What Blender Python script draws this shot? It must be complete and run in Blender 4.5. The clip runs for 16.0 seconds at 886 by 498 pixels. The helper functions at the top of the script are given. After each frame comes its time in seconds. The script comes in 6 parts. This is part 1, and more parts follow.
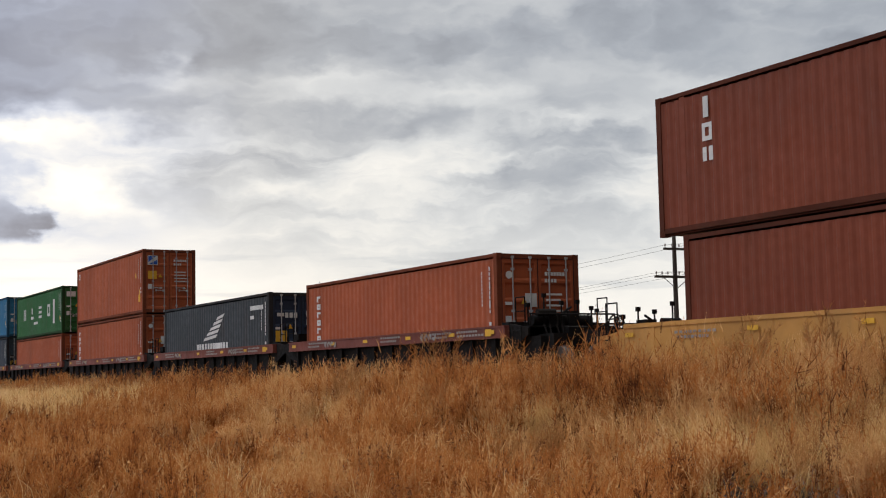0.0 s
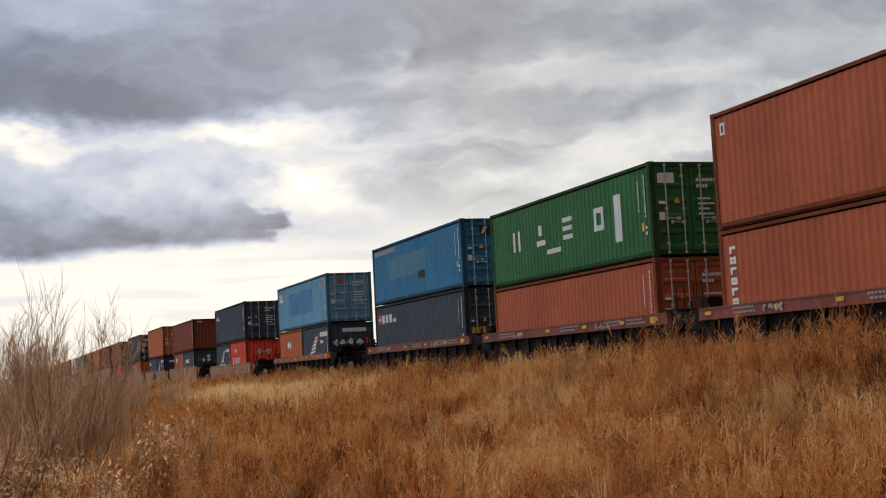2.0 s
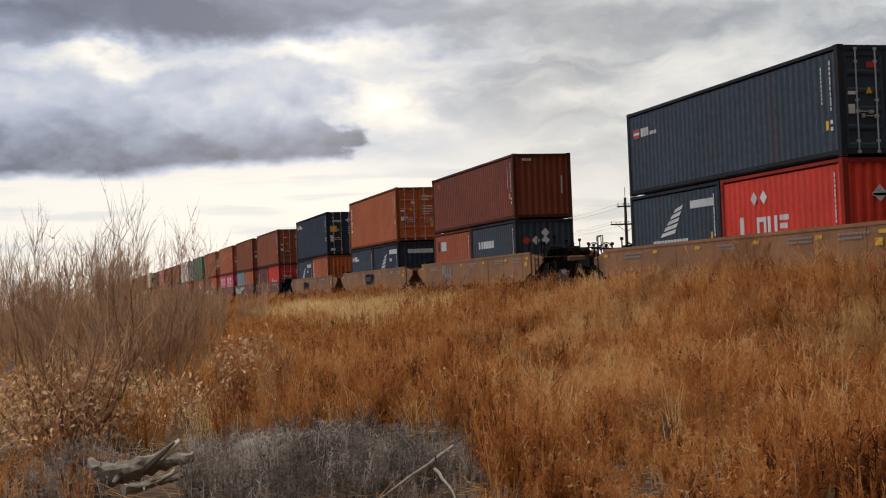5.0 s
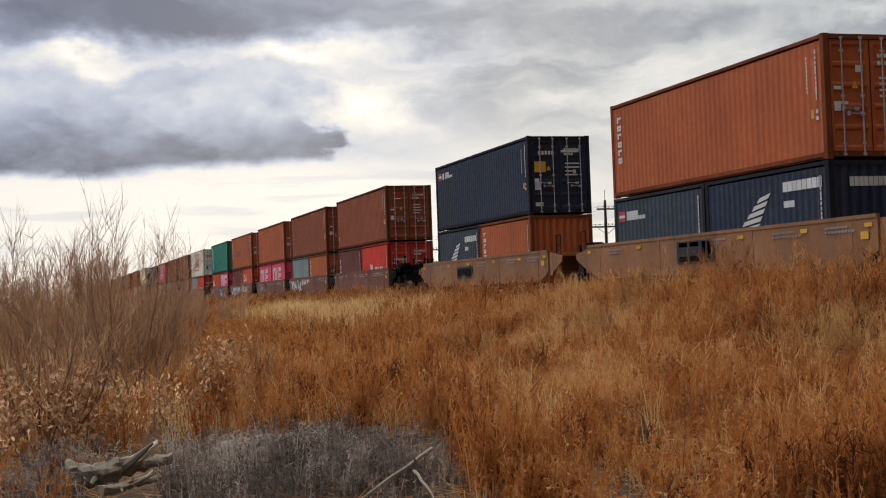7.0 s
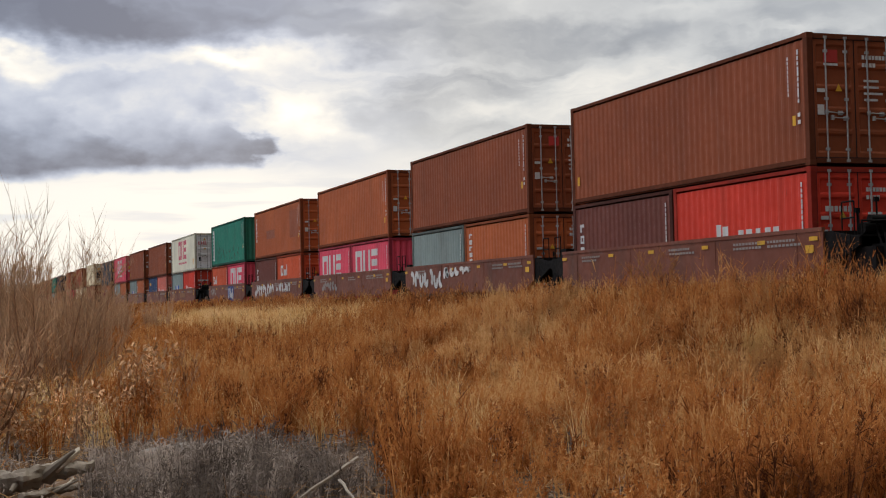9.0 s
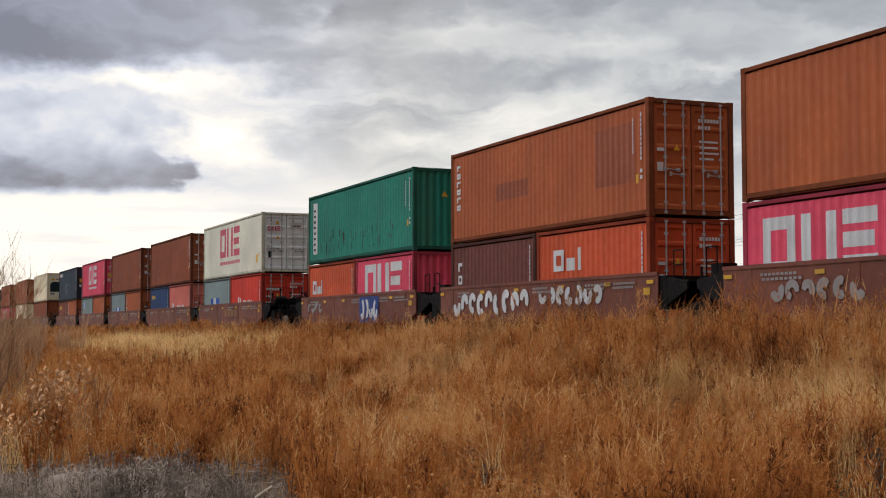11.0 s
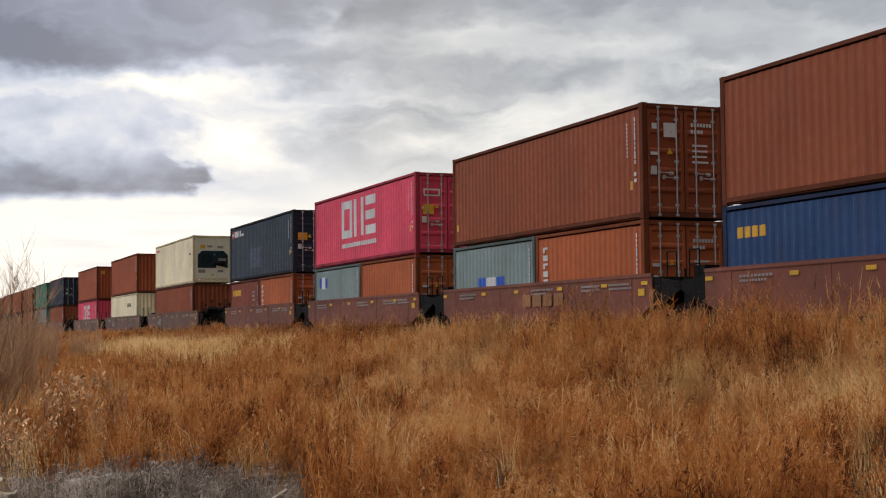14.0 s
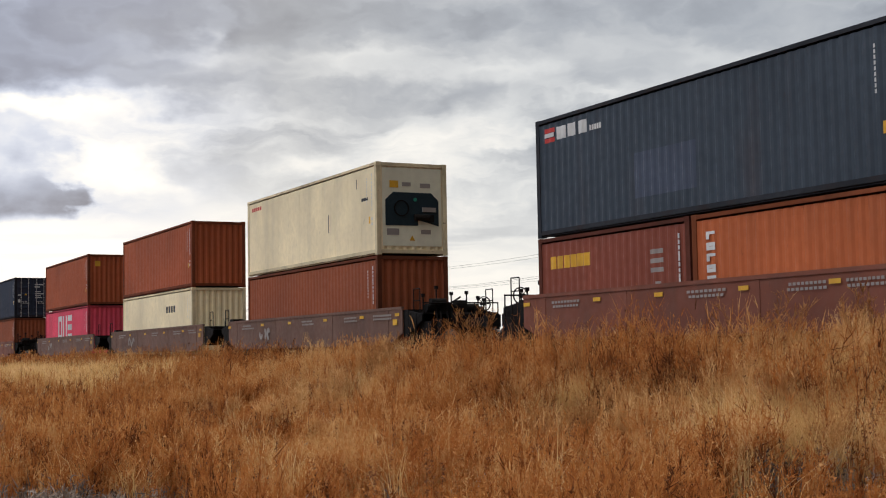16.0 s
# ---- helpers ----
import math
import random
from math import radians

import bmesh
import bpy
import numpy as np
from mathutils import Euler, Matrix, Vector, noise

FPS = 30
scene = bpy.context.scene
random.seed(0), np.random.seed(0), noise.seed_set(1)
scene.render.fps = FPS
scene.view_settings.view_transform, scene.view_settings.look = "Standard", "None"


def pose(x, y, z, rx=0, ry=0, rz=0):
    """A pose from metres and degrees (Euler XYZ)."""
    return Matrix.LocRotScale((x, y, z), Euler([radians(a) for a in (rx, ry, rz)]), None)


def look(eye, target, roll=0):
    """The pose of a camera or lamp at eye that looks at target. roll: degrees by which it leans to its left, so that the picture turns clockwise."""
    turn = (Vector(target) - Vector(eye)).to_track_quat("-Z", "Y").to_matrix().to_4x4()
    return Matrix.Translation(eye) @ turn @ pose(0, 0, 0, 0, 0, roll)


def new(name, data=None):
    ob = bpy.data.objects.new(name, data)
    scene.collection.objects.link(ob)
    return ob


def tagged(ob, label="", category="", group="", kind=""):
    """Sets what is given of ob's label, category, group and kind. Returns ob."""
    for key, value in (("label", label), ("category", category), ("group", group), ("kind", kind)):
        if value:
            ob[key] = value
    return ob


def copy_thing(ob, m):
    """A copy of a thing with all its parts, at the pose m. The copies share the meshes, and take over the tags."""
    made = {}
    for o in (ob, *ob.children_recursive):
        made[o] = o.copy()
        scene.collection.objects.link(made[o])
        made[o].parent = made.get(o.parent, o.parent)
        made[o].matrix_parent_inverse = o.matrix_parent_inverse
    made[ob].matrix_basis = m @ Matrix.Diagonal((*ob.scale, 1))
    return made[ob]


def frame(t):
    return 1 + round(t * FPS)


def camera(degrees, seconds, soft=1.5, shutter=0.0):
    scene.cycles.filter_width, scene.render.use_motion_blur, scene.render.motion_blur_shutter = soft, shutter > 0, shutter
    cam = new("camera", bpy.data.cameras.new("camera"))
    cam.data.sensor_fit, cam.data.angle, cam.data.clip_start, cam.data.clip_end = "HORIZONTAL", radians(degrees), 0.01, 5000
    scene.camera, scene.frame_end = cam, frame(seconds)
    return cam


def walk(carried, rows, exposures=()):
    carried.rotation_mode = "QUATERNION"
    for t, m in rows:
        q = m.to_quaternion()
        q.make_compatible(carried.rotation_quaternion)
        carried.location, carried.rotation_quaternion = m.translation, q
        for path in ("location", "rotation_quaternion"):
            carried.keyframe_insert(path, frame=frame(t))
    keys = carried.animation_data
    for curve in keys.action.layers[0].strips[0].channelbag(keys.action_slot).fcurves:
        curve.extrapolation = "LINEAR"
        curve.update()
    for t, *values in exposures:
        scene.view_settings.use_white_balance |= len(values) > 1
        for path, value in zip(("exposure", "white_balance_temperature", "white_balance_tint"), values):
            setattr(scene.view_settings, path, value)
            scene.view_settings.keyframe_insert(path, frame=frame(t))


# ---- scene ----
# World: the track runs along +Y, the camera stands at x = 0, y = 0, the train comes towards it.
EYE = 1.6
FOV = 35.73
SIDE = 17.38          # distance from the camera to the train's near side
SPEED = 21.74        # metres a second
MID = SIDE + 1.219
RAIL = EYE - 0.25    # top of rail
FLOOR = EYE + 0.13   # floor of the wells
cam = camera(FOV, 16.0, soft=1.1)
walk(cam, [
    (0, pose(0, 0, EYE, 95.27, 1.15, -28.33)),
    (0.5, pose(0, 0, EYE, 94.92, 1.15, -27.91)),
    (1, pose(0, 0, EYE, 94.98, 1.27, -25.79)),
    (1.5, pose(0, 0, EYE, 95.09, 3.05, -21.17)),
    (2, pose(0, 0, EYE, 95.02, 2.98, -18.71)),
    (2.5, pose(0, 0, EYE, 94.02, 2.57, -18.12)),
    (3, pose(0, 0, EYE, 92.13, 2.27, -17.09)),
    (3.5, pose(0, 0, EYE, 91.84, 2.23, -16.17)),
    (4, pose(0, 0, EYE, 91.71, 2.26, -15.54)),
    (6.5, pose(0, 0, EYE, 91.88, 2.16, -15.98)),
    (7, pose(0, 0, EYE, 91.81, 2.04, -16.41)),
    (7.5, pose(0, 0, EYE, 91.77, 2.16, -16.78)),
    (8, pose(0, 0, EYE, 91.92, 1.91, -17.40)),
    (8.5, pose(0, 0, EYE, 91.96, 1.73, -18.57)),
    (9, pose(0, 0, EYE, 92.12, 1.27, -19.39)),
    (11.5, pose(0, 0, EYE, 93.46, -0.01, -23.02)),
    (12, pose(0, 0, EYE, 93.36, -0.04, -22.89)),
    (12.5, pose(0, 0, EYE, 93.38, 0.09, -22.67)),
    (13, pose(0, 0, EYE, 93.37, 0.45, -22.34)),
    (13.5, pose(0, 0, EYE, 93.48, 0.45, -22.06)),
    (14, pose(0, 0, EYE, 93.43, 0.50, -22.21)),
    (14.5, pose(0, 0, EYE, 93.37, 0.74, -24.31)),
    (15, pose(0, 0, EYE, 93.44, 0.81, -26.25)),
    (15.5, pose(0, 0, EYE, 94.24, 1.06, -26.67)),
    (16, pose(0, 0, EYE, 94.30, 1.04, -26.93)),
], [(0, 0.21), (1, 0.12), (2, 0.10), (3.5, 0.04), (9, 0.08), (11.5, 0.17), (12.5, 0.12), (14, 0.18), (15.5, 0.24), (16, 0.25)])

# ---------------------------------------------------------------- sky and sun
world = bpy.data.worlds.new("sky")
scene.world = world
world.use_nodes = True
SUN_AZ, SUN_EL = 14.0, 16.0


def sky_nodes():
    nt = world.node_tree
    nt.nodes.clear()
    N, K = nt.nodes, nt.links

    def put(sock, v):
        if isinstance(v, (int, float, tuple)):
            sock.default_value = v
        else:
            K.new(v, sock)

    def math_(op, a, b=0.0, c=0.0, clamp=False):
        n = N.new("ShaderNodeMath")
        n.operation, n.use_clamp = op, clamp
        put(n.inputs[0], a), put(n.inputs[1], b), put(n.inputs[2], c)
        return n.outputs[0]

    def step(v, lo, hi):
        n = N.new("ShaderNodeMapRange")
        n.interpolation_type = "SMOOTHSTEP"
        put(n.inputs["Value"], v), put(n.inputs["From Min"], lo), put(n.inputs["From Max"], hi)
        return n.outputs[0]

    def noise_(vec, scale, detail, rough=0.55):
        n = N.new("ShaderNodeTexNoise")
        put(n.inputs["Vector"], vec)
        n.inputs["Scale"].default_value, n.inputs["Detail"].default_value, n.inputs["Roughness"].default_value = scale, detail, rough
        return n.outputs["Fac"]

    def vec(a, b, c=0.0):
        n = N.new("ShaderNodeCombineXYZ")
        put(n.inputs[0], a), put(n.inputs[1], b), put(n.inputs[2], c)
        return n.outputs[0]

    def mixv(f, a, b):
        return math_("ADD", math_("MULTIPLY", a, math_("SUBTRACT", 1.0, f)), math_("MULTIPLY", b, f))

    tc = N.new("ShaderNodeTexCoord")
    sp = N.new("ShaderNodeSeparateXYZ")
    K.new(tc.outputs["Generated"], sp.inputs[0])
    x, y, z = sp.outputs
    az = math_("MULTIPLY", math_("ARCTAN2", x, y), 57.2958)
    el = math_("MULTIPLY", math_("ARCSINE", z), 57.2958)
    # billows: the angles are warped by noise before any cloud is laid out
    w1 = noise_(vec(math_("MULTIPLY", az, 0.16), math_("MULTIPLY", el, 0.34), 3.0), 1.0, 5.0, 0.52)
    w2 = noise_(vec(math_("MULTIPLY", az, 0.16), math_("MULTIPLY", el, 0.34), 9.0), 1.0, 5.0, 0.52)
    w3 = noise_(vec(math_("MULTIPLY", az, 0.55), math_("MULTIPLY", el, 0.85), 5.0), 1.0, 4.0, 0.52)
    w4 = noise_(vec(math_("MULTIPLY", az, 0.55), math_("MULTIPLY", el, 0.85), 14.0), 1.0, 4.0, 0.52)
    A = math_("ADD", az, math_("ADD", math_("MULTIPLY", math_("SUBTRACT", w1, 0.5), 8.0), math_("MULTIPLY", math_("SUBTRACT", w3, 0.5), 2.6)))
    E = math_("ADD", el, math_("ADD", math_("MULTIPLY", math_("SUBTRACT", w2, 0.5), 3.6), math_("MULTIPLY", math_("SUBTRACT", w4, 0.5), 1.5)))
    E2 = math_("ADD", el, math_("ADD", math_("MULTIPLY", math_("SUBTRACT", w2, 0.5), 0.8), math_("MULTIPLY", math_("SUBTRACT", w4, 0.5), 0.7)))

    def blob(a, e, sa, se):
        p = math_("POWER", math_("DIVIDE", math_("SUBTRACT", A, a), sa), 2.0)
        q = math_("POWER", math_("DIVIDE", math_("SUBTRACT", E, e), se), 2.0)
        return math_("EXPONENT", math_("MULTIPLY", math_("ADD", p, q), -1.0))

    streak = noise_(vec(math_("MULTIPLY", az, 0.085), math_("MULTIPLY", E, 0.30), 1.0), 1.0, 6.0, 0.55)
    v = math_("ADD", 0.33, math_("MULTIPLY", step(streak, 0.37, 0.62), 0.32))
    v = math_("ADD", v, math_("MULTIPLY", math_("SUBTRACT", w4, 0.5), 0.17))
    # higher up the deck is a little darker
    v = mixv(math_("MULTIPLY", step(E, 9.5, 13.5), 0.65), v, 0.28)
    # towards the horizon it thins
    v = mixv(math_("MULTIPLY", step(E2, 8.5, 3.0), 0.72), v, 0.76)
    left = step(A, 24.0, 12.0)
    v = mixv(math_("MULTIPLY", math_("MULTIPLY", step(E2, 6.2, 4.6), left), 0.85), v, 0.83)
    # soft grey masses over the deck
    for a, e, sa, se, dark, k in ((27.0, 10.7, 3.2, 0.8, 0.27, 0.75), (20.5, 10.9, 3.0, 0.8, 0.31, 0.6), (16.5, 13.7, 6.5, 1.9, 0.19, 0.95),
                                  (3.0, 12.0, 9.0, 1.45, 0.125, 1.0), (7.5, 11.3, 2.6, 0.7, 0.14, 0.85), (36.0, 11.0, 4.0, 0.9, 0.30, 0.6), (12.0, 12.6, 5.0, 1.1, 0.24, 0.85), (10.6, 9.3, 1.5, 0.45, 0.36, 0.8), (45.0, 13.5, 5.0, 1.2, 0.30, 0.6),
                                  (12.2, 14.3, 2.0, 0.9, 0.19, 0.7), (20.6, 14.0, 1.5, 0.8, 0.19, 0.75), (15.4, 11.1, 3.2, 0.5, 0.25, 0.75), (26.4, 10.6, 1.9, 0.45, 0.24, 0.7), (33.0, 11.5, 2.2, 0.9, 0.26, 0.6)):
        v = mixv(math_("MULTIPLY", blob(a, e, sa, se), k), v, dark)
    # thin places
    for a, e, sa, se, light, k in ((14.2, 8.0, 2.2, 1.2, 0.94, 0.95), (9.5, 9.9, 4.0, 0.7, 0.90, 1.0), (1.5, 10.0, 2.2, 0.6, 0.86, 0.95), (22.6, 7.8, 1.6, 0.5, 0.78, 0.7),
                                   (17.5, 6.2, 4.0, 1.0, 0.82, 0.5), (30.0, 11.8, 2.5, 0.5, 0.62, 0.6), (24.0, 12.4, 2.0, 0.7, 0.62, 0.6), (17.3, 12.5, 2.6, 0.5, 0.56, 0.7), (17.0, 13.6, 0.7, 0.6, 0.55, 0.6)):
        v = mixv(math_("MULTIPLY", blob(a, e, sa, se), k), v, light)
    # rounded heads of cloud, lit from behind: bright rims round grey hearts
    lump = noise_(vec(math_("MULTIPLY", A, 0.24), math_("MULTIPLY", E, 0.48), 21.0), 1.0, 2.0, 0.45)
    rim = math_("SUBTRACT", 1.0, math_("MULTIPLY", math_("ABSOLUTE", math_("SUBTRACT", lump, 0.5)), 5.0), clamp=True)
    v = math_("ADD", v, math_("MULTIPLY", math_("MULTIPLY", math_("SUBTRACT", rim, 0.45), 0.075), step(E, 6.5, 9.0)))
    # the low bank: its head leans back, its foot is flat and dark
    lean = math_("MULTIPLY", math_("POWER", math_("SUBTRACT", el, 6.7), 2.0), 0.26)
    edge = math_("ADD", math_("ADD", A, lean), math_("MULTIPLY", math_("SUBTRACT", w3, 0.5), 3.0))
    foot = math_("ADD", E2, math_("MULTIPLY", math_("SUBTRACT", az, 5.0), -0.035))
    bank = math_("MULTIPLY", step(edge, 12.7, 11.6), math_("MULTIPLY", step(foot, 5.2, 5.75), step(E, 10.3, 8.3)))
    tone = math_("ADD", 0.14, math_("MULTIPLY", step(math_("ADD", E2, math_("MULTIPLY", math_("SUBTRACT", w1, 0.5), 3.0)), 5.7, 8.8), 0.42))
    tone = math_("ADD", tone, math_("MULTIPLY", math_("SUBTRACT", rim, 0.45), 0.08))
    v = mixv(math_("MULTIPLY", bank, 0.95), v, math_("ADD", tone, math_("MULTIPLY", math_("SUBTRACT", w3, 0.5), 0.40)))
    # thin grey streaks in the clear strip under it
    low = noise_(vec(math_("MULTIPLY", az, 0.16), math_("MULTIPLY", el, 1.5), 31.0), 1.0, 4.0, 0.5)
    v = math_("SUBTRACT", v, math_("MULTIPLY", math_("MULTIPLY", step(low, 0.52, 0.68), step(el, 5.6, 4.8)), 0.11))

    # colour: cool greys, cream where it is thin
    ramp = N.new("ShaderNodeValToRGB")
    K.new(v, ramp.inputs[0])
    r = ramp.color_ramp
    r.elements[0].position, r.elements[0].color = 0.15, (0.140, 0.152, 0.185, 1)
    r.elements[1].position, r.elements[1].color = 0.97, (1.0, 0.975, 0.92, 1)
    for pos, col in ((0.33, (0.306, 0.328, 0.364, 1)), (0.55, (0.525, 0.538, 0.548, 1)), (0.80, (0.82, 0.79, 0.735, 1))):
        e = r.elements.new(pos)
        e.color = col
    # the thick cloud on this side is bluer
    cool = N.new("ShaderNodeMix")
    cool.data_type, cool.blend_type = "RGBA", "MULTIPLY"
    K.new(math_("MULTIPLY", step(A, 22.0, 10.0), step(v, 0.85, 0.45)), cool.inputs[0]), K.new(ramp.outputs[0], cool.inputs[6])
    cool.inputs[7].default_value = (0.92, 0.98, 1.15, 1)
    # overcast skies are about three times brighter overhead; six here, as fill light
    sx, sy = math.sin(radians(-25)), math.cos(radians(-25))
    toward = math_("ADD", math_("MULTIPLY", x, sx), math_("MULTIPLY", y, sy))
    # and duller behind; the bearing is set left so ends stay darker than sides
    side = math_("ADD", 0.14, math_("MULTIPLY", step(toward, -0.65, 0.30), 0.86))
    # unseen sky to the left, brightened to lift the container sides
    side = math_("MULTIPLY", side, math_("ADD", 1.0, math_("MULTIPLY", step(x, -0.12, -0.8), 0.6)))
    up = math_("MULTIPLY", side, math_("ADD", 1.0, math_("MULTIPLY", step(el, 16.0, 75.0), ZENITH)))
    bright = N.new("ShaderNodeVectorMath")
    bright.operation = "SCALE"
    # overhead the deck loses its blue cast
    warm = N.new("ShaderNodeMix")
    warm.data_type, warm.blend_type = "RGBA", "MULTIPLY"
    K.new(step(el, 15.0, 35.0), warm.inputs[0]), K.new(cool.outputs[2], warm.inputs[6])
    warm.inputs[7].default_value = (1.06, 1.0, 0.86, 1)
    K.new(warm.outputs[2], bright.inputs[0]), K.new(up, bright.inputs["Scale"])
    sky = N.new("ShaderNodeTexSky")
    sky.sky_type, sky.sun_disc = "NISHITA", False
    sky.sun_elevation, sky.sun_rotation = radians(SUN_EL), radians(SUN_AZ)
    bg_sky, bg_cloud = N.new("ShaderNodeBackground"), N.new("ShaderNodeBackground")
    K.new(sky.outputs[0], bg_sky.inputs[0]), K.new(bright.outputs[0], bg_cloud.inputs[0])
    bg_sky.inputs[1].default_value, bg_cloud.inputs[1].default_value = 0.05, CLOUD
    mix, out = N.new("ShaderNodeMixShader"), N.new("ShaderNodeOutputWorld")
    mix.inputs[0].default_value = 0.94
    K.new(bg_sky.outputs[0], mix.inputs[1]), K.new(bg_cloud.outputs[0], mix.inputs[2]), K.new(mix.outputs[0], out.inputs[0])


CLOUD, ZENITH = 1.13, 5.0
sky_nodes()
sun = new("sun", bpy.data.lights.new("sun", "SUN"))
sun.data.energy, sun.data.angle, sun.data.color = 1.0, radians(20), (1.0, 0.95, 0.88)
sun.matrix_basis = look((0, 0, 0), (-math.sin(radians(SUN_AZ)) * math.cos(radians(SUN_EL)), -math.cos(radians(SUN_AZ)) * math.cos(radians(SUN_EL)), -math.sin(radians(SUN_EL))))

# ---------------------------------------------------------------- materials


def material(name, color, rough=0.6, metal=0.0, vary=0.12, grain=6.0, bump=0.0, dirt=None, dirt_amount=0.35, streaks=False, island=0.0, spec=0.28):
    """A worn surface: the colour varied at two scales, dirt patches or streaks, fine relief."""
    m = bpy.data.materials.new(name)
    m.use_nodes = True
    nt = m.node_tree
    N, K = nt.nodes, nt.links
    b = N["Principled BSDF"]
    b.inputs["Roughness"].default_value, b.inputs["Metallic"].default_value = rough, metal
    b.inputs["Specular IOR Level"].default_value = spec
    tc = N.new("ShaderNodeTexCoord")
    info = N.new("ShaderNodeObjectInfo")
    shift = N.new("ShaderNodeVectorMath")
    shift.operation = "MULTIPLY_ADD"
    K.new(info.outputs["Random"], shift.inputs[0])
    shift.inputs[1].default_value = (37.0, 51.0, 23.0)
    K.new(tc.outputs["Object"], shift.inputs[2])

    def noise_(scale, detail, stretch=(1, 1, 1)):
        mp = N.new("ShaderNodeMapping")
        K.new(shift.outputs[0], mp.inputs[0])
        mp.inputs["Scale"].default_value = stretch
        n = N.new("ShaderNodeTexNoise")
        K.new(mp.outputs[0], n.inputs["Vector"])
        n.inputs["Scale"].default_value, n.inputs["Detail"].default_value = scale, detail
        return n.outputs["Fac"]

    def mixc(f, a, c):
        n = N.new("ShaderNodeMix")
        n.data_type = "RGBA"
        if isinstance(f, float):
            n.inputs[0].default_value = f
        else:
            K.new(f, n.inputs[0])
        for s, v in ((n.inputs[6], a), (n.inputs[7], c)):
            if isinstance(v, tuple):
                s.default_value = (*v, 1)
            else:
                K.new(v, s)
        return n.outputs[2]

    def ranged(v, lo, hi, a=0.0, c=1.0):
        n = N.new("ShaderNodeMapRange")
        K.new(v, n.inputs["Value"])
        n.inputs["From Min"].default_value, n.inputs["From Max"].default_value = lo, hi
        n.inputs["To Min"].default_value, n.inputs["To Max"].default_value = a, c
        return n.outputs[0]

    dark = tuple(c * (1 - 2 * vary) for c in color)
    light = tuple(min(1, c * (1 + vary) + 0.02 * vary) for c in color)
    big, fine = noise_(0.45, 4.0), noise_(grain, 5.0)
    col = mixc(ranged(big, 0.3, 0.7), dark, light)
    col = mixc(ranged(fine, 0.35, 0.75, 0.0, 0.45), col, tuple(c * 0.78 for c in color))
    if island:
        g = N.new("ShaderNodeNewGeometry")
        h = N.new("ShaderNodeHueSaturation")
        K.new(ranged(g.outputs["Random Per Island"], 0, 1, 1 - island, 1 + island), h.inputs["Value"])
        K.new(col, h.inputs["Color"])
        col = h.outputs[0]
    if dirt:
        f = noise_(1.3, 6.0, (1, 1, 0.18) if streaks else (1, 1, 1))
        col = mixc(ranged(f, 0.52, 0.78, 0.0, dirt_amount), col, dirt)
        spots = noise_(9.0, 3.0, (1, 1, 0.4) if streaks else (1, 1, 1))
        col = mixc(ranged(spots, 0.68, 0.76, 0.0, dirt_amount), col, tuple(c * 0.7 for c in dirt))
    K.new(col, b.inputs["Base Color"])
    K.new(ranged(fine, 0.3, 0.7, max(0.05, rough - 0.1), min(1, rough + 0.12)), b.inputs["Roughness"])
    if bump:
        n = N.new("ShaderNodeBump")
        n.inputs["Strength"].default_value, n.inputs["Distance"].default_value = bump, 0.01
        K.new(noise_(grain * 2.5, 4.0), n.inputs["Height"])
        K.new(n.outputs[0], b.inputs["Normal"])
    return m


RUST = (0.085, 0.035, 0.018)
PAINT = {}
BOXCOLORS = dict(
        brown=(0.295, 0.071, 0.023), redbrown=(0.385, 0.086, 0.028), maroon=(0.165, 0.046, 0.030), orange=(0.465, 0.111, 0.030), cai=(0.640, 0.092, 0.025), red=(0.700, 0.048, 0.022),
        salmon=(0.690, 0.172, 0.120), pink=(0.810, 0.080, 0.132), green=(0.019, 0.118, 0.028), teal=(0.017, 0.230, 0.151), blue=(0.022, 0.155, 0.285), lightblue=(0.125, 0.305, 0.425),
        navy=(0.038, 0.051, 0.066), deepnavy=(0.019, 0.029, 0.052), slate=(0.042, 0.048, 0.052), steelblue=(0.020, 0.056, 0.140), greygreen=(0.255, 0.315, 0.288),
        white=(0.795, 0.750, 0.565), doorwhite=(0.860, 0.860, 0.850), cream=(0.900, 0.745, 0.465), tex=(0.195, 0.040, 0.014), dullred=(0.244, 0.058, 0.030))
for key, color in BOXCOLORS.items():
    PAINT[key] = material(key + "_container_paint", color, 0.62, 0.0, 0.10, 5.0, 0.08, RUST if key not in ("white", "cream", "doorwhite") else (0.30, 0.24, 0.17), 0.28, True)
